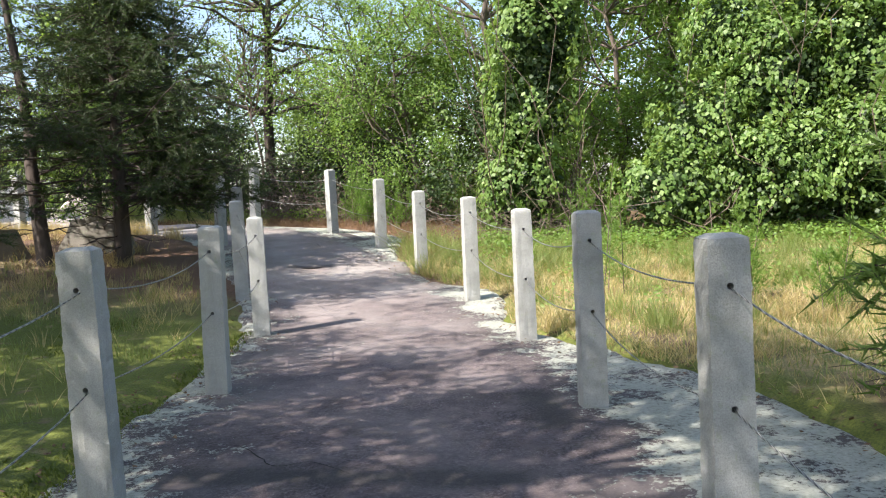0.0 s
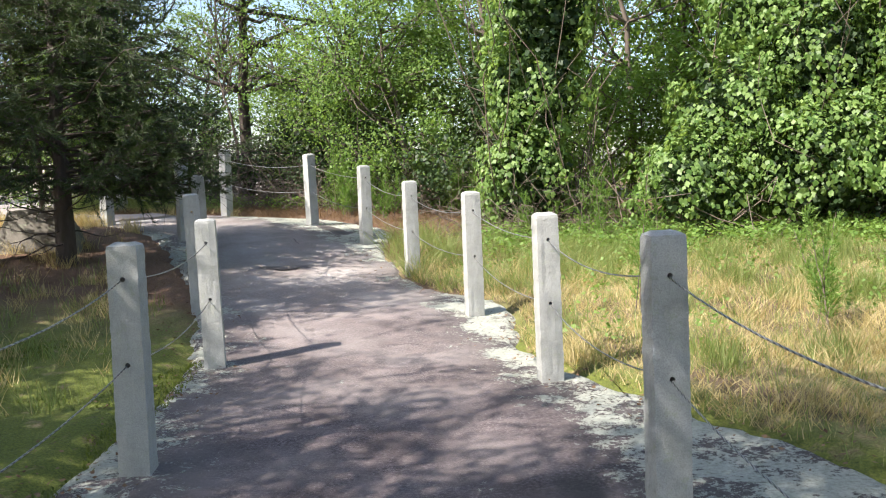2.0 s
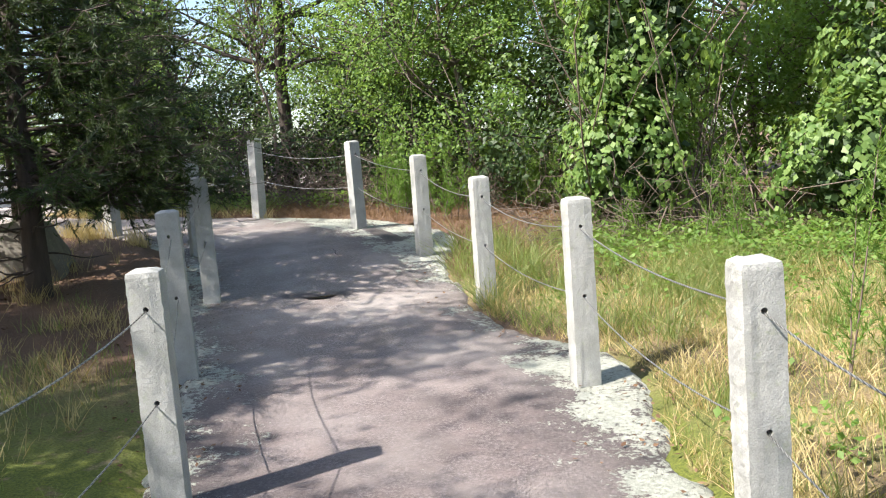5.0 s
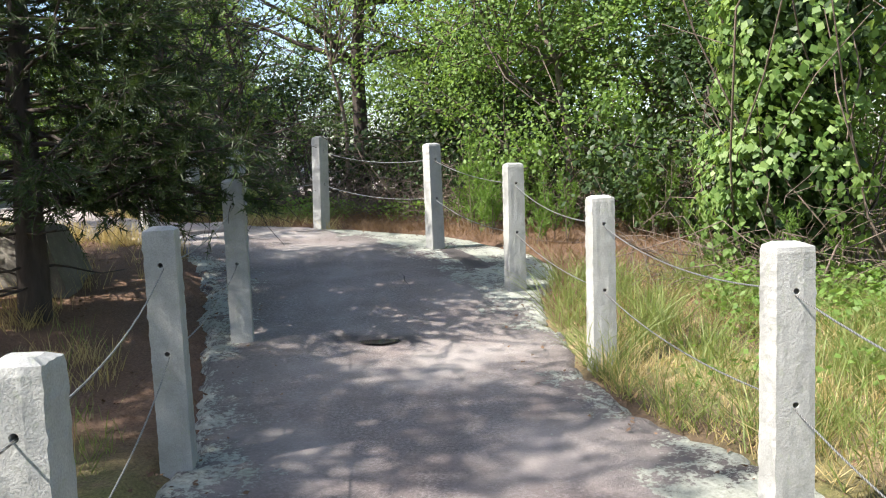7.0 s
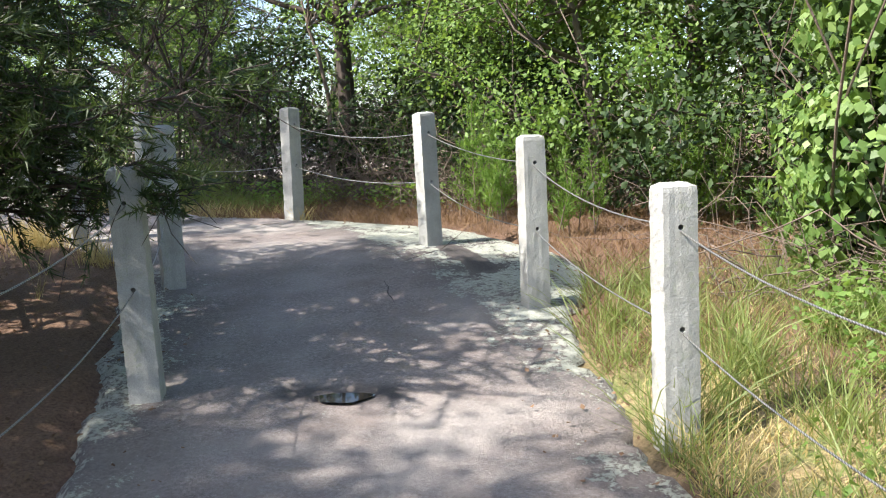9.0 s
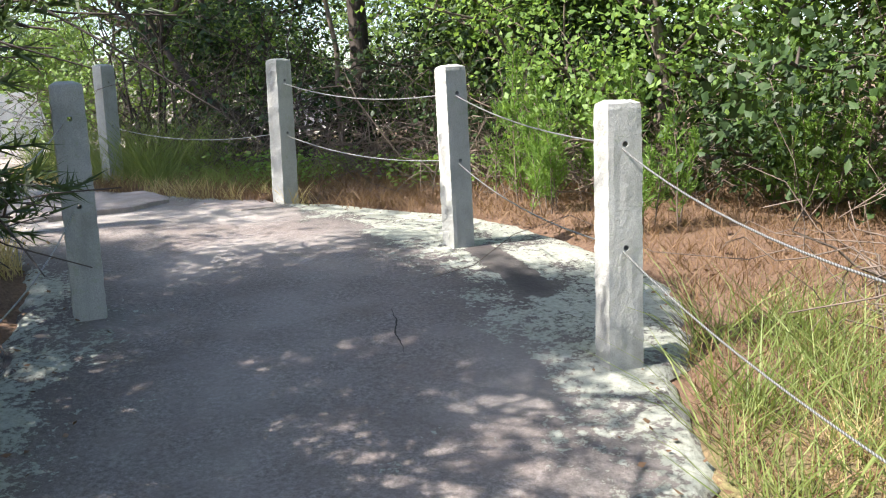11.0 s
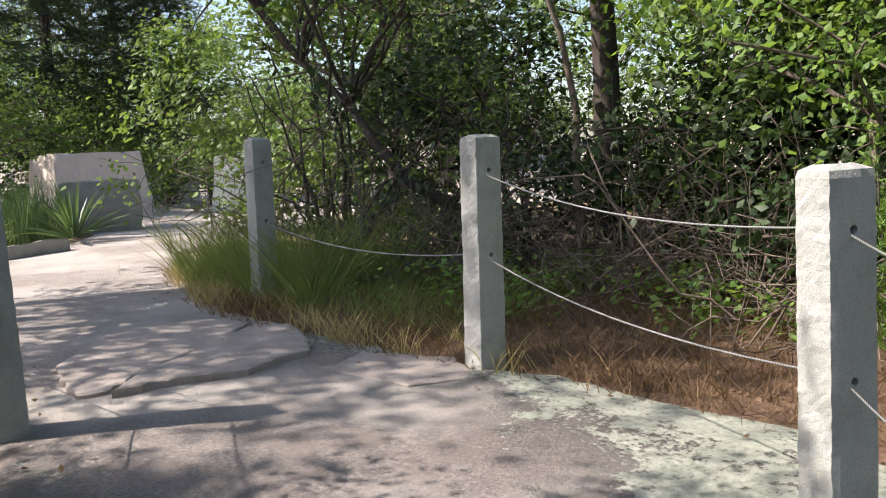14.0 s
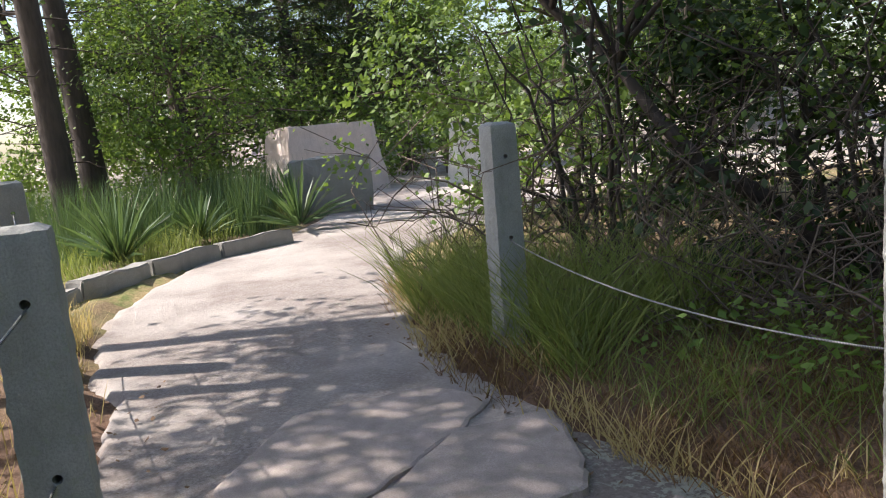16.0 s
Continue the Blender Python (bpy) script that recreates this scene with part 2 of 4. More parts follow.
def leaves(centres, normals, sizes, rng, wide=0.62, fold=0.25, up=None):
    """Folded, pointed leaves: four corners and two faces each."""
    k = len(centres)
    nrm = unit(normals)
    t = unit(np.cross(nrm, rng.normal(size=(k, 3)))) if up is None else unit(up - nrm * (up * nrm).sum(1, keepdims=True))
    s = np.cross(nrm, t)
    L = np.asarray(sizes)[:, None]
    a = centres - t * L * 0.5
    tip = centres + t * L * 0.5 - nrm * L * 0.12
    mid = centres - t * L * 0.08
    v = np.stack([a, mid + s * L * wide * 0.5 - nrm * L * fold * 0.5, tip, mid - s * L * wide * 0.5 - nrm * L * fold * 0.5], 1).reshape(-1, 3)
    i = np.arange(k)[:, None] * 4
    f = np.concatenate([i + [0, 1, 2], i + [0, 2, 3]], 1).reshape(-1, 3)
    return v, f


def blades(roots, tips, widths, rng, bend=0.0):
    """Narrow blades or needles: a bent strip of three corners below and one at the tip."""
    k = len(roots)
    d = tips - roots
    side = unit(np.cross(d, rng.normal(size=(k, 3)))) * np.asarray(widths)[:, None] * 0.5
    mid = roots + d * 0.55 + np.array([0, 0, 1.0]) * (bend * np.linalg.norm(d, axis=1))[:, None]
    v = np.stack([roots - side, roots + side, mid + side * 0.8, mid - side * 0.8, tips], 1).reshape(-1, 3)
    i = np.arange(k)[:, None] * 5
    f = np.concatenate([i + [0, 1, 2], i + [0, 2, 3], i + [3, 2, 4]], 1).reshape(-1, 3)
    return v, f


def needles(roots, tips, widths, rng):
    k = len(roots)
    side = unit(np.cross(tips - roots, rng.normal(size=(k, 3)))) * np.asarray(widths)[:, None] * 0.5
    v = np.stack([roots - side, roots + side, tips], 1).reshape(-1, 3)
    return v, np.arange(k)[:, None] * 3 + np.array([[0, 1, 2]])


def tube(points, radii, sides=7):
    """A tapered tube along a line."""
    p = np.asarray(points, float)
    d = unit(np.gradient(p, axis=0))
    ref = np.where(np.abs(d[:, 2:3]) > 0.9, np.array([[1.0, 0, 0]]), np.array([[0, 0, 1.0]]))
    a = unit(np.cross(d, ref))
    b = np.cross(d, a)
    ang = np.linspace(0, 2 * np.pi, sides, endpoint=False)
    ring = np.cos(ang)[None, :, None] * a[:, None] + np.sin(ang)[None, :, None] * b[:, None]
    v = (p[:, None] + ring * np.asarray(radii, float)[:, None, None]).reshape(-1, 3)
    f = []
    for i in range(len(p) - 1):
        for j in range(sides):
            q = (j + 1) % sides
            f.append((i * sides + j, i * sides + q, (i + 1) * sides + q, (i + 1) * sides + j))
    return v, f


def merge(pieces):
    vs, fs, off = [], [], 0
    for v, f in pieces:
        vs.append(np.asarray(v))
        fs += [tuple(int(q) + off for q in face) for face in f]
        off += len(v)
    me = bpy.data.meshes.new("mesh")
    me.from_pydata(np.concatenate(vs).tolist(), [], fs)
    return me


def wander(a, b, rng, steps=6, amount=0.08):
    a, b = np.asarray(a, float), np.asarray(b, float)
    t = np.linspace(0, 1, steps)[:, None]
    p = a + (b - a) * t
    off = np.cumsum(rng.normal(size=(steps, 3)), 0) * amount * np.linalg.norm(b - a) / steps
    off[0] = 0
    return p + off * np.minimum(1, t * 2)


# ---- the lie of the land ----
LINE = np.array([(0.3, -12, -.155), (0.2, -4, -.13), (0.1, 0, -.10), (-.25, 3.5, -.085), (-.75, 6, -.01), (-1.6, 8.3, .13), (-2.7, 10.8, .445),
                 (-4.1, 12.6, .71), (-6, 13.7, .84), (-8.5, 14.8, .89), (-11, 16.8, .96), (-16, 22, 1.0), (-27, 33, 1.0)])
DENSE = np.concatenate([LINE[:-1, None] + (LINE[1:] - LINE[:-1])[:, None] * (np.arange(12) / 12)[None, :, None]]).reshape(-1, 3)
DENSE = np.vstack([DENSE, LINE[-1]])


def heights(x, y):
    x, y = np.atleast_1d(x).astype(float), np.atleast_1d(y).astype(float)
    out = np.zeros(len(x))
    for i in range(0, len(x), 20000):
        d2 = (DENSE[:, 0][None] - x[i:i + 20000, None]) ** 2 + (DENSE[:, 1][None] - y[i:i + 20000, None]) ** 2
        w = 1 / (d2 + 0.35) ** 2
        out[i:i + 20000] = (w * DENSE[:, 2]).sum(1) / w.sum(1)
    return out


def hz(x, y):
    return float(heights(x, y)[0])


def spline(points, per=20):
    """A smooth line through the points."""
    p = np.asarray(points, float)
    p = np.vstack([2 * p[0] - p[1], p, 2 * p[-1] - p[-2]])
    out = []
    for i in range(1, len(p) - 2):
        for k in range(per):
            t = k / per
            a, b, c, d = p[i - 1:i + 3]
            out.append(0.5 * (2 * b + (c - a) * t + (2 * a - 5 * b + 4 * c - d) * t * t + (3 * b - a - 3 * c + d) * t ** 3))
    return np.array(out + [p[-2]])


# centre of the path, its paved edges left and right of it, and how far lichen and sand cover it
COURSE = [  # x, y, left edge, right edge, lichen left, lichen right, sandy
    (0.4, -9, 1.9, 2.4, 0.8, 1.2, 0.0),
    (0.25, -4, 1.9, 2.4, 0.8, 1.25, 0.0),
    (0.12, 0, 1.75, 2.4, 0.75, 1.3, 0.0),
    (-0.1, 2.2, 1.7, 2.35, 0.6, 1.25, 0.05),
    (-0.3, 3.6, 1.55, 1.75, 0.45, 0.7, 0.1),
    (-0.6, 5.2, 1.4, 1.25, 0.35, 0.4, 0.3),
    (-1.0, 6.6, 1.4, 1.62, 0.35, 0.75, 0.3),
    (-1.45, 7.9, 1.35, 1.12, 0.3, 0.2, 0.6),
    (-1.95, 9.1, 1.4, 1.15, 0.3, 0.15, 0.75),
    (-2.35, 10.1, 1.5, 1.3, 0.35, 0.5, 0.65),
    (-3.0, 11.3, 1.5, 2.0, 0.4, 1.2, 0.5),
    (-3.9, 12.4, 1.4, 1.8, 0.3, 1.1, 0.6),
    (-5.0, 13.15, 1.3, 1.0, 0.1, 0.4, 0.85),
    (-6.2, 13.7, 1.3, 0.6, 0.0, 0.0, 1.0),
    (-7.6, 14.2, 1.1, 0.7, 0.0, 0.0, 1.0),
    (-9.3, 15.1, 1.3, 1.0, 0.0, 0.0, 1.0),
    (-10.9, 16.6, 1.1, 1.1, 0.0, 0.0, 1.0),
    (-12.6, 19.4, 1.2, 2.0, 0.0, 0.0, 1.0),
    (-16.5, 24, 2.5, 3.0, 0.0, 0.0, 1.0),
    (-23, 31, 6.0, 6.0, 0.0, 0.0, 1.0),
]
ROAD = spline(COURSE, 24)


def road_side(x, y):
    """How far outside the paved edge a place lies (negative: on the paving), and on which side of the centre (+1: right)."""
    x, y = np.atleast_1d(x).astype(float), np.atleast_1d(y).astype(float)
    tan = unit(np.gradient(ROAD[:, :2], axis=0))
    outd, side = np.zeros(len(x)), np.zeros(len(x))
    for i in range(0, len(x), 20000):
        dx = x[i:i + 20000, None] - ROAD[:, 0]
        dy = y[i:i + 20000, None] - ROAD[:, 1]
        near = (dx * dx + dy * dy).argmin(1)
        r = np.arange(len(near))
        ddx, ddy = dx[r, near], dy[r, near]
        s = ddx * tan[near, 1] - ddy * tan[near, 0]
        dist = np.hypot(ddx, ddy)
        outd[i:i + 20000] = np.where(s > 0, dist - ROAD[near, 3], dist - ROAD[near, 2])
        side[i:i + 20000] = np.sign(s)
    return outd, side


def build_ground():
    def axis(lo, hi, step):
        mid = np.arange(lo, hi + 1e-6, step)
        far = np.cumsum(step * 1.25 ** np.arange(1, 40))
        far = far[far < 2500]
        return np.concatenate([lo - far[::-1], mid, hi + far])
    xs, ys = axis(-16, 9, 0.14), axis(-7, 22, 0.14)
    gx, gy = np.meshgrid(xs, ys)
    x, y = gx.ravel(), gy.ravel()
    z = heights(x, y)
    outd, side = road_side(x, y)
    rough = np.array([noise.noise((a * 1.3, b * 1.3, 0)) * 0.035 + noise.noise((a * 5, b * 5, 3)) * 0.015 if -20 < a < 13 and -10 < b < 26 else 0 for a, b in zip(x, y)])
    z = z + np.where(outd < 0.05, -0.06, np.minimum(outd * 0.25, 0.03) + rough - 0.012)
    nx = len(xs)
    i = np.arange(len(ys) - 1)[:, None] * nx + np.arange(nx - 1)[None]
    i = i.ravel()
    me = arrays_mesh("ground", np.c_[x, y, z], np.c_[i, i + 1, i + nx + 1, i + nx])
    col = me.color_attributes.new("zone", "FLOAT_COLOR", "POINT")
    soft = lambda v: np.clip(v, 0, 1)
    dry = soft(np.where(side > 0, (y - 9.6) / 1.2, (y - 5.5) / 2) * 1.0) * soft((3.5 - outd) / 1.5) * soft((x + 10) / 2)
    dry = np.maximum(dry, 0.75 * soft((y - 14) / 2) * soft((x + 9) / 2))
    moss = np.where(side < 0, soft((7.5 - y) / 2) * soft((5.2 - outd) / 2), soft((0.5 - outd) / 0.4) * soft((8 - y) / 2))
    sandy = soft((np.hypot(x + 22, y - 30) < 14) * 1.0 + ((x < -16) & (y > 6)) * 0.7)
    col.data.foreach_set("color", np.c_[dry, moss, sandy, np.ones(len(x))].ravel())
    tagged(mesh_part("ground", me, GROUND), "soil with straw, moss and fallen pine needles", "ground", kind="structure")


# dark run-off streaks kept clear of lichen, as lines with a half width; cracks in the tread
STAINS = [(-2.42, 12.7, -1.95, 11.95, 0.085), (-2.5, 9.33, -2.0, 9.4, 0.1), (-1.0, 1.1, 0.6, 1.0, 0.12), (0.75, 2.6, 0.9, 1.9, 0.12)]
CRACKS = [
    [(-2.65, 11.45), (-2.52, 11.16), (-2.40, 10.91)],
    [(-1.04, 1.63), (-0.85, 1.54), (-0.59, 1.23), (-0.39, 1.29), (-0.1, 1.01)],
]


def crack(line, seed, parent):
    """A jagged gap filled with dark soil, wider here and there."""
    p = spline(line, 14)
    rng = np.random.default_rng(seed)
    d = unit(np.gradient(p, axis=0))
    side = np.c_[-d[:, 1], d[:, 0]]
    p = p + side * (np.cumsum(rng.normal(size=len(p))) * 0.004)[:, None]
    taper = np.sin(np.linspace(0.15, np.pi - 0.15, len(p)))
    w = (0.002 + 0.004 * rng.random(len(p))) * taper
    a, b = p + side * w[:, None], p - side * w[:, None]
    z = np.array([paved_z(x, y) for x, y in p]) + 0.004
    me = arrays_mesh("crack", np.vstack([np.c_[a, z], np.c_[b, z]]), [(i, i + 1, len(p) + i + 1, len(p) + i) for i in range(len(p) - 1)])
    mesh_part("crack", me, DARK, parent, "jagged dark crack filled with soil")


def paved_z(x, y):
    return hz(x, y) + noise.noise((x * 0.9, y * 0.9, 1)) * 0.018 + noise.noise((x * 4, y * 4, 2)) * 0.005


def build_path():
    rng = np.random.default_rng(4)
    tan = unit(np.gradient(ROAD[:, :2], axis=0))
    right = np.c_[tan[:, 1], -tan[:, 0]]
    cols = 49
    u = np.linspace(-1, 1, cols)
    verts, zone = [], []
    for k, row in enumerate(ROAD):
        wl = row[2] + 0.12 * noise.noise((k * 0.13, 0, 5)) + 0.07 * noise.noise((k * 0.55, 0, 8))
        wr = row[3] + 0.14 * noise.noise((k * 0.13, 9, 5)) + 0.08 * noise.noise((k * 0.55, 9, 8))
        for q in u:
            off = q * (wr if q > 0 else wl)
            p = row[:2] + right[k] * off
            verts.append((p[0], p[1]))
            lr = row[5] if q > 0 else row[4]
            w = wr if q > 0 else wl
            ap = np.clip((abs(off) - (w - lr) + 0.35) / 0.7, 0, 1) if lr > 0.03 else 0
            zone.append((ap, row[6], abs(q)))
    v = np.array(verts)
    z = heights(v[:, 0], v[:, 1])
    zone = np.array(zone)
    z = z + np.array([noise.noise((a * 0.9, b * 0.9, 1)) * 0.018 + noise.noise((a * 4, b * 4, 2)) * 0.005 for a, b in v])
    z = z - np.where(zone[:, 2] > 0.985, 0.055, 0.0)
    # a shallow wet hollow in the tread
    z = z - 0.03 * np.exp(-((v[:, 0] + 2.24) ** 2 / 0.06 + (v[:, 1] - 9.33) ** 2 / 0.03))
    i = (np.arange(len(ROAD) - 1)[:, None] * cols + np.arange(cols - 1)[None]).ravel()
    me = arrays_mesh("pavement", np.c_[v, z], np.c_[i, i + 1, i + cols + 1, i + cols])
    col = me.color_attributes.new("zone", "FLOAT_COLOR", "POINT")
    stain = np.zeros(len(v))
    for ax, ay, bx, by, w in STAINS:
        d = np.array([bx - ax, by - ay])
        t = np.clip(((v - [ax, ay]) @ d) / (d @ d), 0, 1)
        off = np.linalg.norm(v - ([ax, ay] + t[:, None] * d), axis=1)
        stain = np.maximum(stain, np.clip((w - off) / 0.06 + 0.5, 0, 1))
    col.data.foreach_set("color", np.c_[zone[:, 0], zone[:, 1], zone[:, 2], stain].ravel())
    paving = tagged(mesh_part("pavement", me, PATH_MAT), "worn purplish asphalt path with pale lichen crust along its edges", "path", kind="structure")
    for k, line in enumerate(CRACKS):
        crack(line, k, paving)


build_ground()
build_path()


# ---- posts and cables ----
def post_mesh(seed, tall=1.13, wide=0.152):
    """A split granite post with two drilled holes, its top slightly domed and its edges chipped."""
    rng = np.random.default_rng(seed)
    bm = bmesh.new()
    bmesh.ops.create_grid(bm, x_segments=1, y_segments=1, size=0.5)
    bm.clear()
    n, rings = 6, 64
    ring_pts = []
    for e in range(4):
        for k in range(n):
            t = -1 + 2 * k / n
            ring_pts.append([(t, -1), (1, t), (-t, 1), (-1, -t)][e])
    layers = []
    for r in range(rings + 1):
        z = -0.25 + (tall + 0.25) * r / rings
        lay = []
        for qx, qy in ring_pts:
            c = min(abs(qx), abs(qy))
            pull = 1 - 0.035 * max(0, c - 0.6) / 0.4
            taper = 1.04 - 0.05 * r / rings
            top = 0.95 if r == rings else 1.0
            h = wide / 2
            chip = (noise.noise((qx * 3 + seed, qy * 3, z * 9)) * 0.008 + noise.noise((qx * 3 + seed, qy * 6, z * 34)) * 0.006) * (1.0 if abs(qx) > 0.98 else 0.15)
            lay.append(bm.verts.new(((qx * h * pull * taper + math.copysign(chip, qx)) * top, (qy * h * pull * taper + noise.noise((qx * 4, seed, z * 5)) * 0.003) * top, z + (0.006 * noise.noise((qx * 2, qy * 2, seed)) if r == rings else 0))))
        layers.append(lay)
    k = len(ring_pts)
    for a, b in zip(layers[:-1], layers[1:]):
        for j in range(k):
            bm.faces.new((a[j], a[(j + 1) % k], b[(j + 1) % k], b[j]))
    inner = [bm.verts.new((v.co.x * 0.6, v.co.y * 0.6, tall + 0.014 + 0.006 * noise.noise((v.co.x * 20, v.co.y * 20, seed)))) for v in layers[-1]]
    for j in range(k):
        bm.faces.new((layers[-1][j], layers[-1][(j + 1) % k], inner[(j + 1) % k], inner[j]))
    bm.faces.new(inner)
    bm.faces.new(layers[0][::-1])
    bmesh.ops.recalc_face_normals(bm, faces=bm.faces)
    me = bpy.data.meshes.new("shaft")
    bm.to_mesh(me)
    bm.free()
    ob = new("shaft_blank", me)
    cutters = []
    for hgt in (0.535, 0.965):
        cb = bmesh.new()
        bmesh.ops.create_cone(cb, cap_ends=True, segments=14, radius1=0.0125, radius2=0.0125, depth=1.0, matrix=pose(0, 0, hgt, 90))
        cm = bpy.data.meshes.new("cut")
        cb.to_mesh(cm)
        cb.free()
        co = new("cut", cm)
        md = ob.modifiers.new("hole", "BOOLEAN")
        md.operation, md.object, md.solver = "DIFFERENCE", co, "EXACT"
        cutters.append(co)
    done = bpy.data.meshes.new_from_object(ob.evaluated_get(bpy.context.evaluated_depsgraph_get()))
    for o in (ob, *cutters):
        bpy.data.objects.remove(o)
    return done


POST_MESHES = [post_mesh(s) for s in (3, 7, 12)]
RIGHT = [(1.62, -2.1), (1.40, 0.08), (1.12, 2.28), (0.76, 4.54), (0.19, 6.81), (-0.61, 9.05), (-1.45, 10.96), (-2.61, 12.78), (-4.43, 14.02), (-6.78, 14.95)]
LEFT = [(-0.95, -1.7), (-1.18, 0.59), (-1.44, 2.87), (-1.77, 5.1), (-2.59, 7.12), (-3.22, 9.15), (-4.12, 10.98), (-5.83, 12.25), (-8.84, 13.16)]
TOP_Z = {}


def post_row(row, side, base_z, upper):
    p = np.array(row)
    tan = unit(np.gradient(p, axis=0))
    for k, (x, y) in enumerate(row):
        z = base_z.get(k, hz(x, y) + 0.035)
        turn = math.degrees(math.atan2(-tan[k][0], tan[k][1]))
        TOP_Z[side, k] = z
        ob = mesh_part("granite_post", POST_MESHES[(k * 2 + (side > 0)) % 3], POST, None, "", False)
        ob.matrix_world = pose(x, y, z, random.uniform(-1, 1), random.uniform(-1, 1), turn)
        tagged(ob, "weathered grey granite post drilled for two cables", "post", "posts along the path")
    for hgt, last in ((0.535, len(row) - 1), (0.965, upper)):
        pts = []
        for k in range(last):
            a = np.array([*row[k], TOP_Z[side, k] + hgt])
            b = np.array([*row[k + 1], TOP_Z[side, k + 1] + hgt])
            sag = 0.05 + 0.05 * random.random()
            for q in range(12):
                t = q / 12
                pts.append(a + (b - a) * t - np.array([0, 0, sag * 4 * t * (1 - t)]))
        pts.append(b)
        v, f = tube(pts, [0.0038] * len(pts), 6)
        ob = mesh_part("steel_cable", arrays_mesh("steel_cable", v, f), CABLE)
        tagged(ob, "sagging grey twisted steel cable strung through the posts", "cable", "cables along the path")


post_row(RIGHT, 1, {1: -.075, 2: -.035, 3: -.055, 4: .055, 5: .16, 6: .39, 7: .64, 8: .82, 9: .93}, 8)
post_row(LEFT, -1, {1: -.045, 2: -.035, 3: -.03, 4: .14, 6: .60, 7: .81, 8: .87}, 8)

# ---- trees ----
def broadleaf(name, label, x, y, tall, spread, count, leaf, material, seed, bark=BARK, low=0.3, trunk_r=0.1, clump=0.45, lean=(0, 0), z=None):
    """A tapered trunk, limbs reaching into the crown, and clumps of leaves round the limb ends."""
    rng = np.random.default_rng(seed)
    root = empty(name, x, y, hz(x, y) - 0.05 if z is None else z, label, "tree", "broadleaf trees")
    top = np.array([lean[0], lean[1], tall * 0.8])
    stem = wander((0, 0, 0), top, rng, 9, 0.25)
    pieces = [tube(stem, np.linspace(trunk_r, trunk_r * 0.25, 9), 8)]
    ends = []
    n_limb = int(14 + tall * 2)
    for k in range(n_limb):
        h = low + (1.0 - low) * (k + rng.random()) / n_limb
        at = stem[min(8, int(h * 8.5))]
        ang = rng.uniform(0, 2 * np.pi)
        reach = spread * (0.45 + 0.55 * math.sin(math.pi * min(1, max(0.12, (h - low) / (1 - low) * 0.8 + 0.2)))) * rng.uniform(0.6, 1.1)
        end = np.array([top[0] * h + math.cos(ang) * reach, top[1] * h + math.sin(ang) * reach, tall * h + rng.uniform(-0.1, 0.25) * reach])
        limb = wander(at, end, rng, 6, 0.3)
        pieces.append(tube(limb, np.linspace(trunk_r * 0.38, 0.008, 6), 5))
        ends += [limb[3], limb[4], limb[5]]
        for _ in range(3):
            e2 = limb[4] + rng.normal(size=3) * reach * 0.3
            pieces.append(tube(wander(limb[rng.integers(2, 5)], e2, rng, 4, 0.3), np.linspace(0.014, 0.004, 4), 4))
            ends.append(e2)
    mesh_part("trunk", merge(pieces), bark, root)
    ends = np.array(ends)
    which = rng.integers(0, len(ends), count)
    r = np.abs(rng.normal(size=(count, 1))) ** 0.7
    c = ends[which] + unit(rng.normal(size=(count, 3))) * r * clump * np.array([1, 1, 0.7])
    nrm = rng.normal(size=(count, 3)) * 0.7 + np.array([0, 0, 0.9]) + unit(c - ends.mean(0)) * 0.6
    v, f = leaves(c, nrm, leaf * rng.uniform(0.6, 1.3, count), rng)
    mesh_part("crown", arrays_mesh("crown", v, f), material, root)
    return root


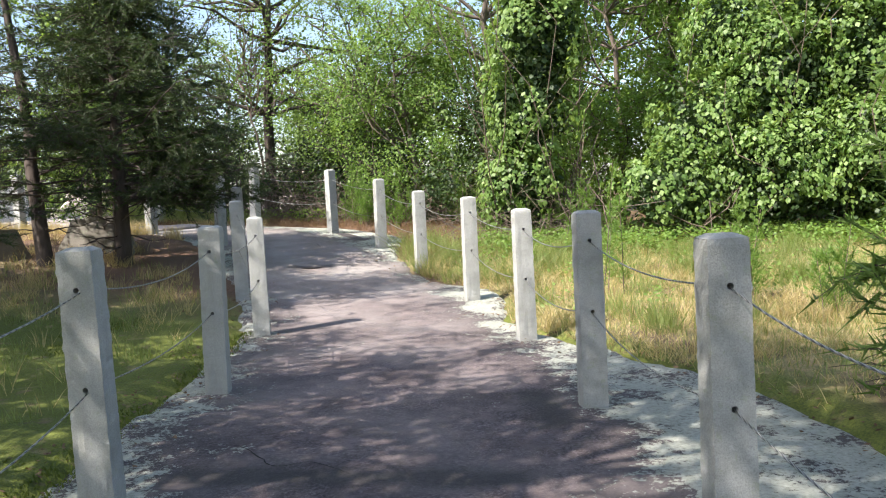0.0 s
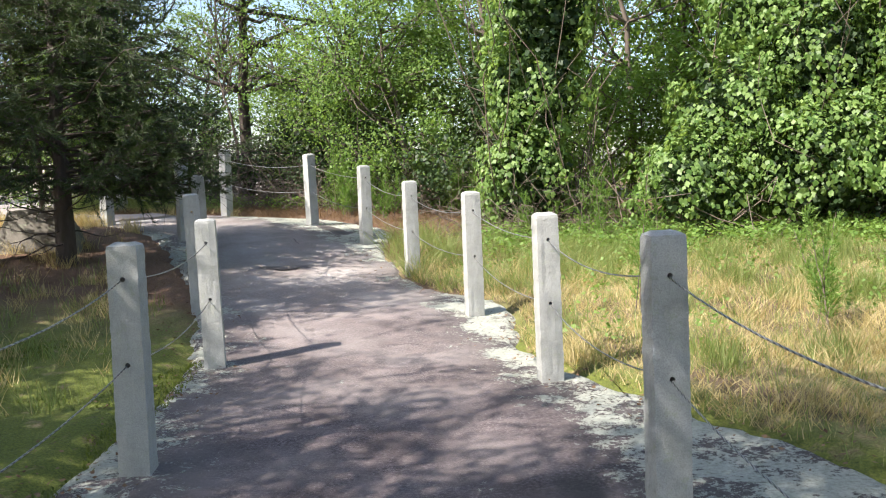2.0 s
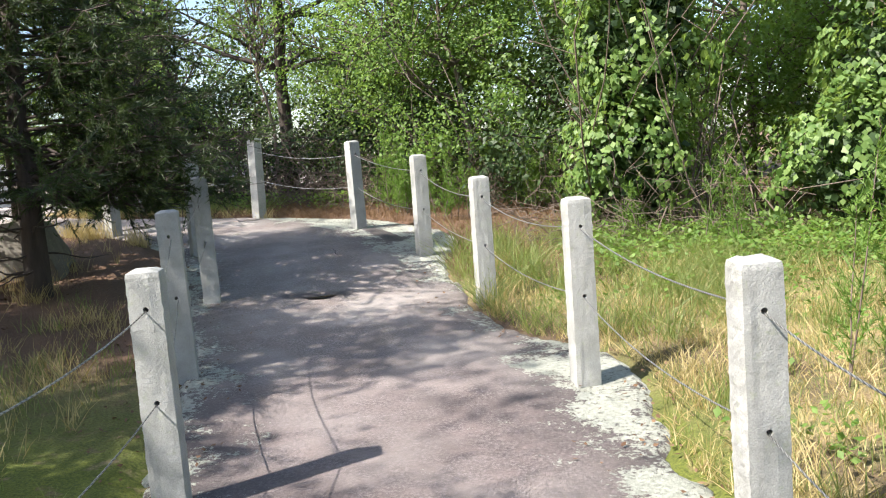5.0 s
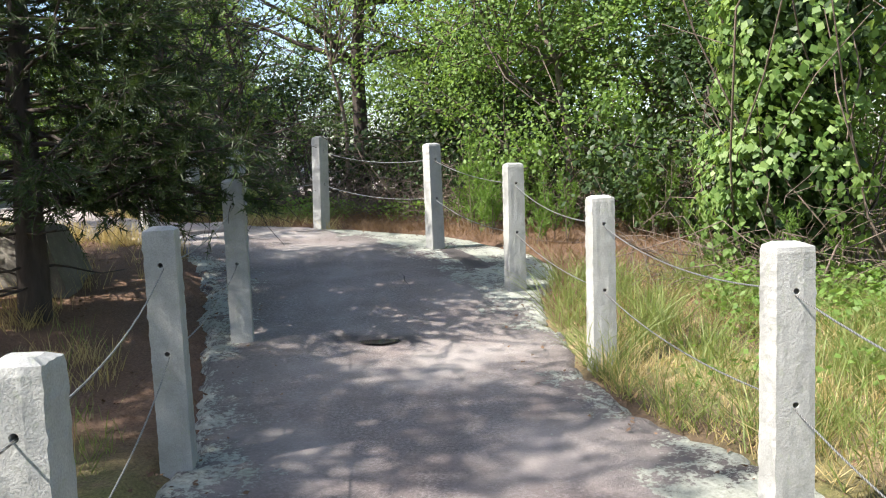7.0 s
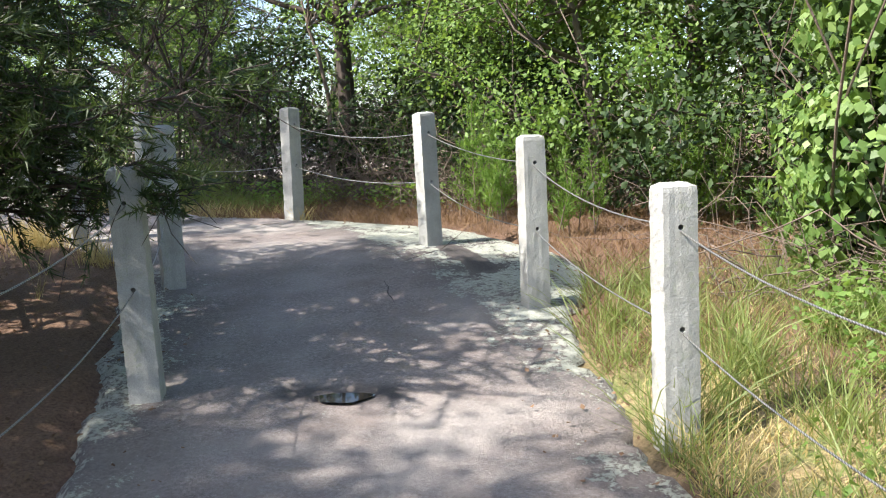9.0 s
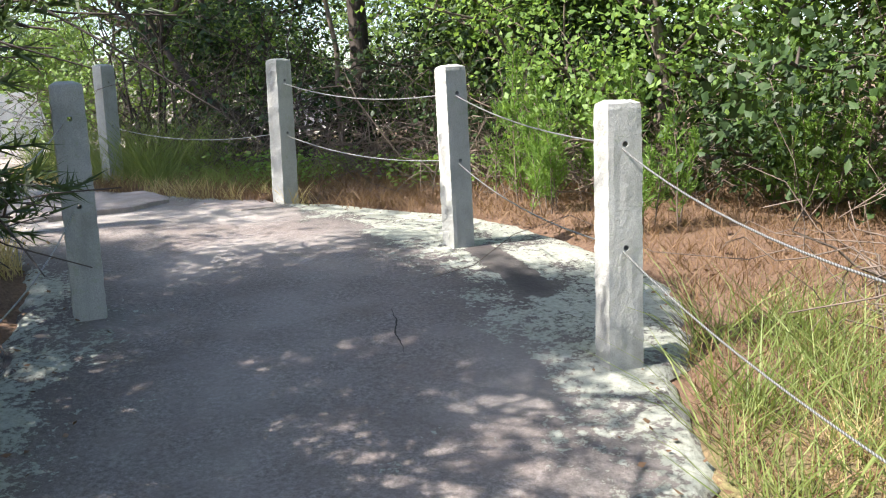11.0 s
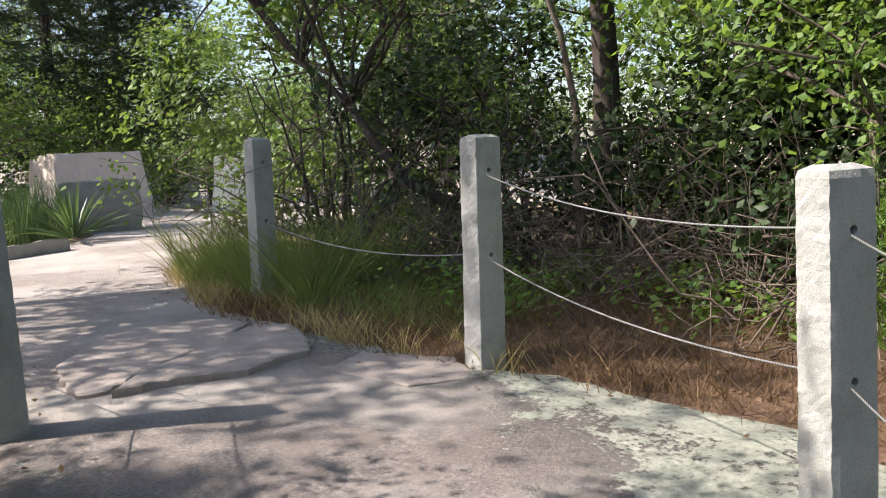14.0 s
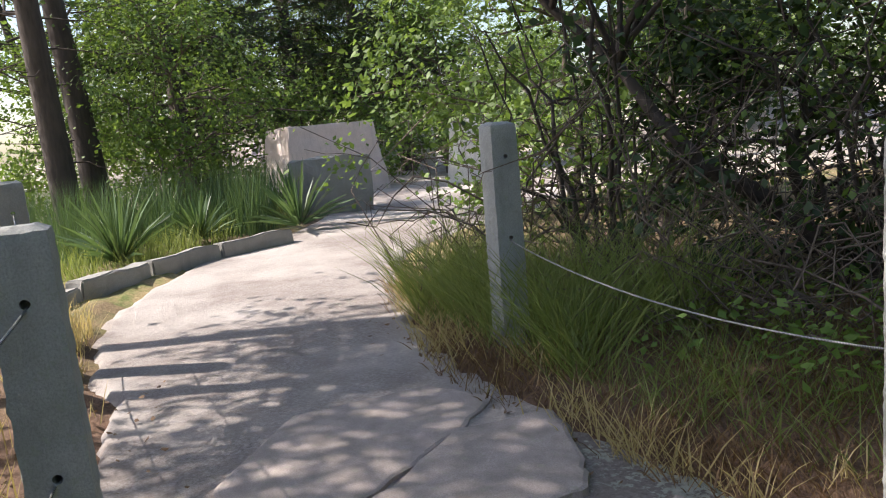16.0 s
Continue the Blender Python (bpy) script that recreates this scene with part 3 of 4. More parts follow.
def vine_mass(name, label, x, y, blobs, count, leaf, seed, bare=60, category="vine"):
    """Climbing vines draped over hidden wood: leaves lapped like shingles over a lumpy skin, with tendrils and stems showing below."""
    rng = np.random.default_rng(seed)
    root = empty(name, x, y, hz(x, y) - 0.05, label, category, "vine thickets")
    blobs = np.array(blobs, float)  # cx, cy, cz, rx, ry, rz
    area = blobs[:, 3] * blobs[:, 5]
    which = rng.choice(len(blobs), count, p=area / area.sum())
    d = unit(rng.normal(size=(count, 3)))
    b = blobs[which]
    lump = np.array([noise.noise((q[0] * 2.2 + w, q[1] * 2.2, q[2] * 2.2)) for q, w in zip(d * b[:, 3:6], which)])
    fine = np.array([noise.noise((q[0] * 6 + w, q[1] * 6, q[2] * 6)) for q, w in zip(d * b[:, 3:6], which)])
    shell = 1.0 + 0.46 * lump + 0.2 * fine - np.abs(rng.normal(size=count)) * 0.10
    c = b[:, :3] + d * b[:, 3:6] * shell[:, None]
    keep = (c[:, 2] > 0.12 + 0.5 * rng.random(count) ** 2) & (fine > -0.2) & (lump > -0.42)
    hollow = np.array([noise.noise((q[0] * 1.15 + seed, q[1] * 1.15, q[2] * 1.15)) for q in c])
    keep &= hollow > -0.3
    c, d = c[keep], d[keep]
    nrm = d * 1.0 + rng.normal(size=d.shape) * 0.45 + np.array([0, 0, 0.35])
    down = np.tile([0, 0, -1.0], (len(c), 1)) + rng.normal(size=c.shape) * 0.35
    v, f = leaves(c, nrm, leaf * rng.uniform(0.55, 1.25, len(c)), rng, 0.85, 0.18, down)
    mesh_part("foliage", arrays_mesh("foliage", v, f), VINE, root)
    # leaves deep inside are coloured darker as painted shade, and keep the mass closed
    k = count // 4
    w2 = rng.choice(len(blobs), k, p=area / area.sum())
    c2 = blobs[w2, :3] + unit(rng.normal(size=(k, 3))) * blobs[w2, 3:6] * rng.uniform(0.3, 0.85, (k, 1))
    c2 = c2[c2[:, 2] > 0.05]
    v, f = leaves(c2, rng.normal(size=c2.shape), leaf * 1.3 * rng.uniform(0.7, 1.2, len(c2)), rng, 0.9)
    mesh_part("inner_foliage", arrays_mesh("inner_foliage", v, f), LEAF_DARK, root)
    pieces = []
    for q in range(bare):
        bb = blobs[rng.integers(0, len(blobs))]
        a = np.array([bb[0] + rng.normal() * bb[3] * 0.6, bb[1] + rng.normal() * bb[4] * 0.6 , 0.0])
        e = bb[:3] + rng.normal(size=3) * bb[3:6] * 0.75
        e[2] = max(0.3, e[2])
        pieces.append(tube(wander(a, e, rng, 7, 0.5), np.linspace(0.012, 0.004, 7), 4))
    tagged(mesh_part("stem_tangle", merge(pieces), TWIG, root), kind="stuff")
    return root


def conifer(name, label, x, y, tall, spread, seed, low=0.12, limbs=90, per=170, material=NEEDLE, trunk_r=0.13, needle=0.07, group="conifers", lean=(0, 0), boughs=()):
    """A dark evergreen: straight trunk, many drooping limbs, fine sprays of needles, bare dead twigs low down."""
    rng = np.random.default_rng(seed)
    root = empty(name, x, y, hz(x, y) - 0.05, label, "tree", group)
    stem = wander((0, 0, 0), (lean[0], lean[1], tall), rng, 12, 0.06)
    pieces = [tube(stem, np.linspace(trunk_r, 0.015, 12), 9)]
    rs, ts = [], []
    for k in range(limbs + len(boughs)):
        extra = boughs[k - limbs] if k >= limbs else None
        h = low + (0.98 - low) * (min(k, limbs - 1) / limbs) ** 0.85 if extra is None else max(low, (extra[2] - hz(x, y) - 0.1) / tall)
        at = np.array([np.interp(h * tall, stem[:, 2], stem[:, q]) for q in (0, 1)] + [h * tall])
        ang = k * 2.4 + rng.normal() * 0.3
        reach = spread * (1.05 - h) ** 1.0 * rng.uniform(0.7, 1.15)
        dip = rng.uniform(-0.22, 0.22)
        while h * tall < 3.0 and reach > 0.4 and road_side(x + at[0] + math.cos(ang) * (reach + 0.25), y + at[1] + math.sin(ang) * (reach + 0.25))[0][0] < (0.15 if y + at[1] + math.sin(ang) * reach > 10.0 else -0.5):
            reach *= 0.85
        end = at + np.array([math.cos(ang) * reach, math.sin(ang) * reach, reach * dip])
        if extra is not None:
            end = np.array(extra) - np.array([x, y, hz(x, y) - 0.05])
            reach = float(np.linalg.norm((end - at)[:2]))
        limb = wander(at, end, rng, 7, 0.2)
        pieces.append(tube(limb, np.linspace(max(0.008, trunk_r * 0.2 * (1.1 - h)), 0.003, 7), 5))
        n_tw = int(12 + reach * (9 if extra is None else 22))
        for _ in range(n_tw):
            t = rng.uniform(0.18, 1.0)
            s = np.array([np.interp(t, np.linspace(0, 1, 7), limb[:, q]) for q in range(3)])
            dirn = unit((end - at) * 0.5 / max(reach, 0.1) + rng.normal(size=3) * np.array([0.6, 0.6, 0.3]))
            ln = rng.uniform(0.18, 0.5)
            tip = s + dirn * ln + np.array([0, 0, -0.06])
            pieces.append(tube(np.array([s, (s + tip) / 2 + rng.normal(size=3) * 0.02, tip]), [0.004, 0.003, 0.002], 3))
            if h < low + 0.1 and rng.random() < 0.4:
                continue
            m = max(6, per // 5)
            q = rng.uniform(0.1, 1.0, m)[:, None]
            r0 = s + (tip - s) * q
            rs.append(r0)
            ts.append(r0 + (unit(rng.normal(size=(m, 3))) * 0.8 + dirn * 0.7) * needle * rng.uniform(0.6, 1.3, (m, 1)))
    for k in range(24):
        h = rng.uniform(0.05, low + 0.06) * tall
        ang = rng.uniform(0, 6.28)
        e = np.array([math.cos(ang), math.sin(ang), rng.uniform(-0.25, 0.35)]) * rng.uniform(0.5, 1.1) * spread * 0.5 + np.array([0, 0, h])
        pieces.append(tube(wander((0, 0, h), e, rng, 6, 0.3), np.linspace(0.012, 0.003, 6), 4))
    mesh_part("trunk", merge(pieces), BARK_DARK, root)
    rs, ts = np.concatenate(rs), np.concatenate(ts)
    v, f = needles(rs, ts, np.full(len(rs), needle * 0.15), rng)
    mesh_part("needle_spray", arrays_mesh("needles", v, f), material, root)
    return root


def feathery(name, label, x, y, tall, stems, seed, spread=0.25, group="feathery weeds"):
    """A clump of upright stems thick with thread-like leaves."""
    rng = np.random.default_rng(seed)
    root = empty(name, x, y, hz(x, y) - 0.02, label, "shrub", group)
    pieces, rs, ts = [], [], []
    for k in range(stems):
        a = np.array([rng.normal() * spread * 0.5, rng.normal() * spread * 0.5, 0])
        e = a + np.array([rng.normal() * 0.12, rng.normal() * 0.12, tall * rng.uniform(0.55, 1.05)])
        line = wander(a, e, rng, 8, 0.06)
        pieces.append(tube(line, np.linspace(0.007, 0.002, 8), 4))
        for j in range(34):
            t = rng.uniform(0.12, 1)
            s = np.array([np.interp(t, np.linspace(0, 1, 8), line[:, q]) for q in range(3)])
            ang = rng.uniform(0, 6.28)
            d = np.array([math.cos(ang) * 0.6, math.sin(ang) * 0.6, 0.8])
            tip = s + d * 0.2 * (1.15 - t * 0.8)
            q = rng.uniform(0, 1, 16)[:, None]
            r0 = s + (tip - s) * q
            rs.append(r0)
            ts.append(r0 + (unit(rng.normal(size=(16, 3))) * 0.7 + d * 0.7) * rng.uniform(0.03, 0.06, (16, 1)))
    tagged(mesh_part("stem_tangle", merge(pieces), TWIG, root), kind="stuff")
    rs, ts = np.concatenate(rs), np.concatenate(ts)
    v, f = blades(rs, ts, np.full(len(rs), 0.0075), rng)
    mesh_part("foliage", arrays_mesh("foliage", v, f), NEEDLE_BRIGHT, root)
    return root


def bramble(name, label, x, y, rx, ry, tall, count, seed):
    """A tangle of bare arching twigs."""
    rng = np.random.default_rng(seed)
    root = tagged(new(name), label, "brush", "bramble tangles")
    root.matrix_world = pose(x, y, hz(x, y) - 0.03)
    pieces = []
    for k in range(count):
        a = np.array([rng.uniform(-rx, rx), rng.uniform(-ry, ry), rng.uniform(0, tall * 0.35) * (rng.random() < 0.5)])
        ang = rng.uniform(0, 6.28)
        ln = rng.uniform(0.5, 1.6)
        e = a + np.array([math.cos(ang) * ln, math.sin(ang) * ln * 0.6, rng.uniform(-0.2, 0.8) * tall])
        e[2] = np.clip(e[2], 0.03, tall)
        line = wander(a, e, rng, 8, 0.7)
        line[:, 2] = np.maximum(line[:, 2] + np.sin(np.linspace(0, np.pi, 8)) * 0.2, 0.01)
        r = rng.uniform(0.003, 0.0095)
        pieces.append(tube(line, np.linspace(r, r * 0.4, 8), 4))
        for j in range(2):
            s = line[rng.integers(2, 7)]
            pieces.append(tube(wander(s, s + rng.normal(size=3) * 0.28, rng, 4, 0.4), np.linspace(r * 0.5, 0.002, 4), 3))
    tagged(mesh_part("brushwood", merge(pieces), TWIG, root), kind="stuff")
    return root


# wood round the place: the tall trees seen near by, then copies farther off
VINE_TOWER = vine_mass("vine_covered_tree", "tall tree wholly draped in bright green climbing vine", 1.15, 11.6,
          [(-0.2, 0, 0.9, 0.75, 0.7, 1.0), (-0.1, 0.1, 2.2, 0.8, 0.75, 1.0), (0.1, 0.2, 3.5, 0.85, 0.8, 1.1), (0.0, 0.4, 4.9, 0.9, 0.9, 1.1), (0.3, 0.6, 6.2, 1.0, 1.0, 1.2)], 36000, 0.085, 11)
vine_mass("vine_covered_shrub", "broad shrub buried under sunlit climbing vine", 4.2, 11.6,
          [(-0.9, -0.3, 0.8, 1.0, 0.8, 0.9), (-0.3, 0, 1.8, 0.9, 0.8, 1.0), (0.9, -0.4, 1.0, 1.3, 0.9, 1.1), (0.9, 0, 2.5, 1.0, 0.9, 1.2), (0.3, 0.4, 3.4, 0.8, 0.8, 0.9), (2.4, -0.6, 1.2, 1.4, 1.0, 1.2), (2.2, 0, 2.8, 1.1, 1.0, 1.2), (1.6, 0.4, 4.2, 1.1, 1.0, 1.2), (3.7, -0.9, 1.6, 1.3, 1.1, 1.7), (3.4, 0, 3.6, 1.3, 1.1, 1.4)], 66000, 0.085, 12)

conifer("cedar_tree", "dark dense red cedar with low drooping boughs beside the path", -4.97, 9.15, 4.9, 3.0, 21, 0.2, 135, 270, needle=0.07,
        boughs=[(-3.25, 8.75, 1.55), (-3.1, 9.0, 1.8), (-3.2, 9.0, 1.35), (-3.5, 9.7, 1.8), (-3.5, 8.3, 1.75), (-3.4, 9.4, 2.25), (-3.3, 8.6, 2.2), (-3.7, 8.0, 1.4), (-3.6, 9.6, 1.45), (-2.85, 8.8, 1.6), (-2.95, 9.1, 1.3), (-2.85, 8.9, 1.95), (-3.0, 8.5, 1.8), (-3.5, 9.2, 1.6)])
conifer("pine_tree", "slim leaning pine with bare lower trunk", -6.0, 8.9, 5.6, 1.6, 22, 0.42, 34, 150, trunk_r=0.12, lean=(-0.5, 0.2))
CEDAR = conifer("cedar_tree", "dark cedar standing behind the posts", -7.6, 9.4, 4.7, 1.9, 23, 0.17, 75, 190)
# mostly unseen; all but the second added to shade the left bank
for cx, cy, cs in ((-5.3, 4.3, 1.0), (-6.9, 7.1, 0.95), (-8.2, 2.0, 1.4), (-7.3, 5.2, 1.2)):
    copy_thing(CEDAR, pose(cx, cy, hz(cx, cy) - 0.05, 0, 0, cx * 40) @ Matrix.Scale(cs, 4))
conifer("pine_tree", "young pine with long needles at the meadow's edge", 3.05, 1.45, 2.4, 0.85, 24, 0.15, 34, 130, LEAF, 0.035, 0.12)
for cx, cy, cn in ((-15.4, 15.9, 61), (-15.75, 16.45, 62)):
    conifer("pine_tree", "tall pine with a bare dark trunk and high crown", cx, cy, 12.0, 2.4, cn, 0.55, 50, 110, trunk_r=0.2)

A = broadleaf("broadleaf_tree", "spreading tree with light green leaves over the bramble", -1.3, 15.8, 5.0, 2.3, 22000, 0.06, LEAF_BRIGHT, 31, low=0.2, trunk_r=0.07)
B2 = broadleaf("broadleaf_tree", "leafy shrub with small glossy leaves", -3.0, 17.0, 5.4, 2.2, 9000, 0.075, LEAF, 32, low=0.38, trunk_r=0.07)
C2 = broadleaf("broadleaf_tree", "dark-stemmed oak forking above the brush", -5.2, 18.2, 7.5, 3.0, 5500, 0.10, LEAF, 33, BARK_DARK, low=0.35, trunk_r=0.16)
D2 = broadleaf("broadleaf_tree", "slender tree with an open airy crown", 3.0, 15.2, 8.0, 2.2, 10000, 0.10, LEAF_BRIGHT, 34, low=0.3, trunk_r=0.08)
E2 = broadleaf("broadleaf_tree", "tall leafy woodland tree", 0.2, 18.5, 9.5, 3.4, 16000, 0.12, LEAF, 35, low=0.2, trunk_r=0.14)
broadleaf("thin_tree", "thin pale sapling with a bare stem", -5.0, 16.9, 5.0, 0.9, 700, 0.08, LEAF, 36, TWIG, low=0.6, trunk_r=0.045)
broadleaf("broadleaf_tree", "small round bright green tree by the stone blocks", -15.6, 17.9, 3.7, 1.35, 9000, 0.075, LEAF, 37, low=0.25, trunk_r=0.05)
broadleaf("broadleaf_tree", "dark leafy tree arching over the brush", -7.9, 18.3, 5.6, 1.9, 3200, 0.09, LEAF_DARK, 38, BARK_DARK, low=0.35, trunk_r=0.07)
F2 = broadleaf("broadleaf_shrub", "dense leafy understorey shrub", -9.8, 19.6, 3.6, 1.9, 11000, 0.10, LEAF, 39, low=0.03, trunk_r=0.05, clump=0.5)
G2 = broadleaf("broadleaf_shrub", "bright leafy shrub at the wood's edge", 2.2, 13.8, 3.0, 1.6, 12000, 0.07, LEAF_BRIGHT, 40, low=0.03, trunk_r=0.05, clump=0.45)
# its leaves are darkened to paint the shaded backdrop of the bramble
H2 = broadleaf("broadleaf_shrub", "dense shrub behind the bramble, leaves coloured dark for shade", -6.4, 17.9, 2.2, 1.7, 8000, 0.09, LEAF_DARK, 41, BARK_DARK, low=0.03, trunk_r=0.06, clump=0.5)
rngw = random.Random(5)
for src, spots in ((E2, [(4.5, 19), (8, 17), (11, 14), (12.5, 8), (2.5, 24), (9, 23), (14, 19), (-22, 43), (-15, 45), (-36, 36)]),
                   (D2, [(6.2, 15.5), (9.5, 12.5), (11, 5), (6.3, 20.5), (-1.5, 22), (-30, 44), (-18, 38), (13, 0), (-33, 28)]),
                   (H2, [(-21, 34), (-25.5, 29.5), (-19, 37), (-28, 36), (-14, 33), (5.8, 13.6), (0.6, 15.0)]),
                   (F2, [(-0.2, 16.8), (2.0, 20), (7.5, 14.2), (10, 10), (9.5, 16), (5.0, 17), (-17.5, 25), (-20, 21), (-23, 26), (-27, 40), (-21, 38), (-17, 41), (-32, 38), (-30, 31), (-19.5, 17.5), (-22, 20.5)]),
                   (G2, [(4.4, 14.5), (7.2, 12.4), (9.3, 8.5), (-24, 36)]),
                   (C2, [(-13.5, 25.5), (-24, 19), (-27, 24), (-29, 16), (-19, 15), (-25, 47), (-10, 42), (-35, 42)])):
    for x, y in spots:
        s = rngw.uniform(0.85, 1.25)
        copy_thing(src, pose(x, y, hz(x, y) - 0.05, 0, 0, rngw.uniform(0, 360)) @ Matrix.Diagonal((s, s, s * rngw.uniform(0.95, 1.15), 1)))
# shrubs that close the gaps behind the bramble
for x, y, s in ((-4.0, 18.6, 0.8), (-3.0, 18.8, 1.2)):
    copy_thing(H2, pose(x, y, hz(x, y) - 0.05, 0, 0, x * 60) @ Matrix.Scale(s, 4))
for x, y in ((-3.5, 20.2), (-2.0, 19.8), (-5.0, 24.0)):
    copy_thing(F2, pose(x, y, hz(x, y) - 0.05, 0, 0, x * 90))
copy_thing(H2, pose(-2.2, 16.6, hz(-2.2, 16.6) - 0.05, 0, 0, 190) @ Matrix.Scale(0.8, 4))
# trees added on the sunny side, mostly unseen behind the walker, throw the dappled shade
for x, y, s in ((-4.6, -0.8, 0.9), (-5.7, 10.0, 0.55)):
    copy_thing(D2, pose(x, y, hz(x, y) - 0.05, 0, 0, 10) @ Matrix.Scale(s, 4))
K2 = broadleaf("broadleaf_tree", "tall unseen shade tree with a bare trunk and a high leafy crown", -10.7, 12.6, 8.6, 2.4, 15000, 0.11, LEAF, 44, low=0.55, trunk_r=0.13, clump=0.55)
for x, y, s in ((-2.7, -1.9, 0.9), (-5.9, 0.3, 0.75), (-10.0, 11.6, 0.95), (-7.0, 3.6, 0.9), (-3.1, -4.0, 0.7)):
    copy_thing(K2, pose(x, y, hz(x, y) - 0.05, 0, 0, x * 70) @ Matrix.Scale(s, 4))
for x, y, s in ((-0.6, -5.6, 0.8), (-5.5, -6, 0.9), (5, -9, 1), (0, -14, 1.1)):
    copy_thing(E2, pose(x, y, hz(x, y) - 0.05, 0, 0, rngw.uniform(0, 360)) @ Matrix.Scale(s, 4))

for x, y, h, n, s in ((1.75, 10.4, 1.5, 5, 1), (0.48, 11.95, 1.25, 9, 2), (-0.18, 14.25, 1.4, 10, 3), (-0.5, 14.7, 1.1, 7, 11), (1.71, 6.5, 1.45, 3, 12), (-2.4, 14.45, 1.35, 11, 9), (-1.8, 15.0, 1.2, 9, 10), (3.0, 5.6, 1.15, 4, 4), (3.5, 5.0, 1.0, 4, 5), (0.9, 11.0, 0.9, 6, 6), (-2.1, 13.9, 1.0, 8, 7), (-1.4, 13.5, 0.9, 7, 8)):
    feathery("feathery_weed", "upright bright green weed with thread-like leaves", x, y, h, n, s)

for x, y, rx, ry, t, c, s in ((-4.2, 16.2, 1.8, 0.8, 1.3, 240, 1), (-6.8, 16.4, 1.4, 0.8, 1.5, 170, 2), (-2.2, 15.2, 1.3, 0.6, 0.9, 140, 3), (0.8, 11.3, 1.0, 0.4, 0.7, 120, 4)):
    bramble("bramble_tangle", "tangle of bare pale brown arching twigs", x, y, rx, ry, t, c, s)


bramble("bramble_tangle", "pale dry twigs tangled over the wood's edge", 0.6, 14.9, 1.1, 0.6, 1.8, 130, 5)


def stem_shrub(name, label, x, y, tall, stems, seed, leaf_count=1500):
    """Many crooked dark stems fanning out of one foot, leafy only at their ends."""
    rng = np.random.default_rng(seed)
    root = empty(name, x, y, hz(x, y) - 0.05, label, "shrub", "many-stemmed shrubs")
    ends = []
    for k in range(stems):
        ang, out = rng.uniform(0, 6.28), rng.uniform(0.15, 0.6) * tall
        foot = np.array([rng.normal() * 0.12, rng.normal() * 0.12, 0])
        tip = foot + np.array([math.cos(ang) * out, math.sin(ang) * out, tall * rng.uniform(0.7, 1.05)])
        line = wander(foot, tip, rng, 9, 0.35)
        r = rng.uniform(0.012, 0.028)
        pieces = [tube(line, np.linspace(r, r * 0.25, 9), 6)]
        for j in range(5):
            at = line[rng.integers(3, 8)]
            e = at + rng.normal(size=3) * 0.35 + np.array([0, 0, 0.15])
            pieces.append(tube(wander(at, e, rng, 5, 0.4), np.linspace(r * 0.35, 0.0025, 5), 4))
            ends.append(e)
        ends.append(tip)
        mesh_part("stem", merge(pieces), BARK_DARK, root)
    ends = np.array(ends)
    c = ends[rng.integers(0, len(ends), leaf_count)] + rng.normal(size=(leaf_count, 3)) * 0.16
    v, f = leaves(c, rng.normal(size=c.shape) * 0.6 + np.array([0, 0, 0.8]), 0.06 * rng.uniform(0.6, 1.3, leaf_count), rng)
    mesh_part("crown", arrays_mesh("crown", v, f), LEAF, root)


stem_shrub("stemmy_shrub", "shrub of crooked dark stems with thin leafage", -7.3, 16.5, 2.3, 15, 71)
stem_shrub("stemmy_shrub", "small shrub of crooked dark stems in the bramble", -5.6, 16.9, 2.0, 9, 72, 900)
broadleaf("leaning_tree", "dark leaning trunk slanting out of the bramble", -5.8, 17.3, 4.4, 1.1, 1300, 0.08, LEAF, 73, BARK_DARK, low=0.6, trunk_r=0.075, lean=(-2.3, -1.1))
for x, y, s in ((-22.5, 24.5, 1.9), (-24.5, 28.5, 2.1), (-20.5, 26.5, 1.7), (-19.2, 19.6, 1.6), (-22.2, 21.8, 2.0), (-14.5, 31, 1.9), (-17.5, 35, 2.1)):
    copy_thing(CEDAR, pose(x, y, hz(x, y) - 0.05, 0, 0, x * 53) @ Matrix.Scale(s, 4))


# ---- stones ----
def rough_block(name, label, x, y, size, turn, material, seed, top=(1, 1), category="stone block", sink=0.06):
    rng = random.Random(seed)
    bm = bmesh.new()
    bmesh.ops.create_cube(bm, size=1.0)
    bmesh.ops.subdivide_edges(bm, edges=bm.edges, cuts=5, use_grid_fill=True)
    for v in bm.verts:
        t = v.co.z + 0.5
        v.co.x *= size[0] * (1 + (top[0] - 1) * t)
        v.co.y *= size[1] * (1 + (top[1] - 1) * t)
        v.co.z = t * size[2] - sink
        v.co += Vector([noise.noise(v.co * 2.5 + Vector((seed * 3 + q * 7, 0, 0))) for q in range(3)]) * 0.05
    bmesh.ops.bevel(bm, geom=[e for e in bm.edges if len(e.link_faces) == 2 and e.calc_face_angle() > 1.0], offset=0.015, segments=2, affect="EDGES")
    ob = part(name, bm, material, None, "", False)
    ob.matrix_world = pose(x, y, hz(x, y), 0, 0, turn)
    return tagged(ob, label, category, "stone blocks")


rough_block("granite_block", "squat grey granite block among grasses", -13.95, 19.15, (1.15, 0.7, 0.85), 53, BLOCK_GREY, 1)
rough_block("granite_block", "large pale pink granite block with sloping sides", -16.9, 21.2, (2.0, 1.3, 1.35), 78, BLOCK, 2, (0.86, 0.8))
rough_block("granite_block", "long low white stone wall in sun", -22.3, 27.4, (2.6, 0.7, 0.95), 50, WHITE_STONE, 3)
rough_block("granite_block", "pale boulder beside the path", -15.0, 23.3, (0.9, 0.8, 1.2), 20, WHITE_STONE, 4, (0.7, 0.7))
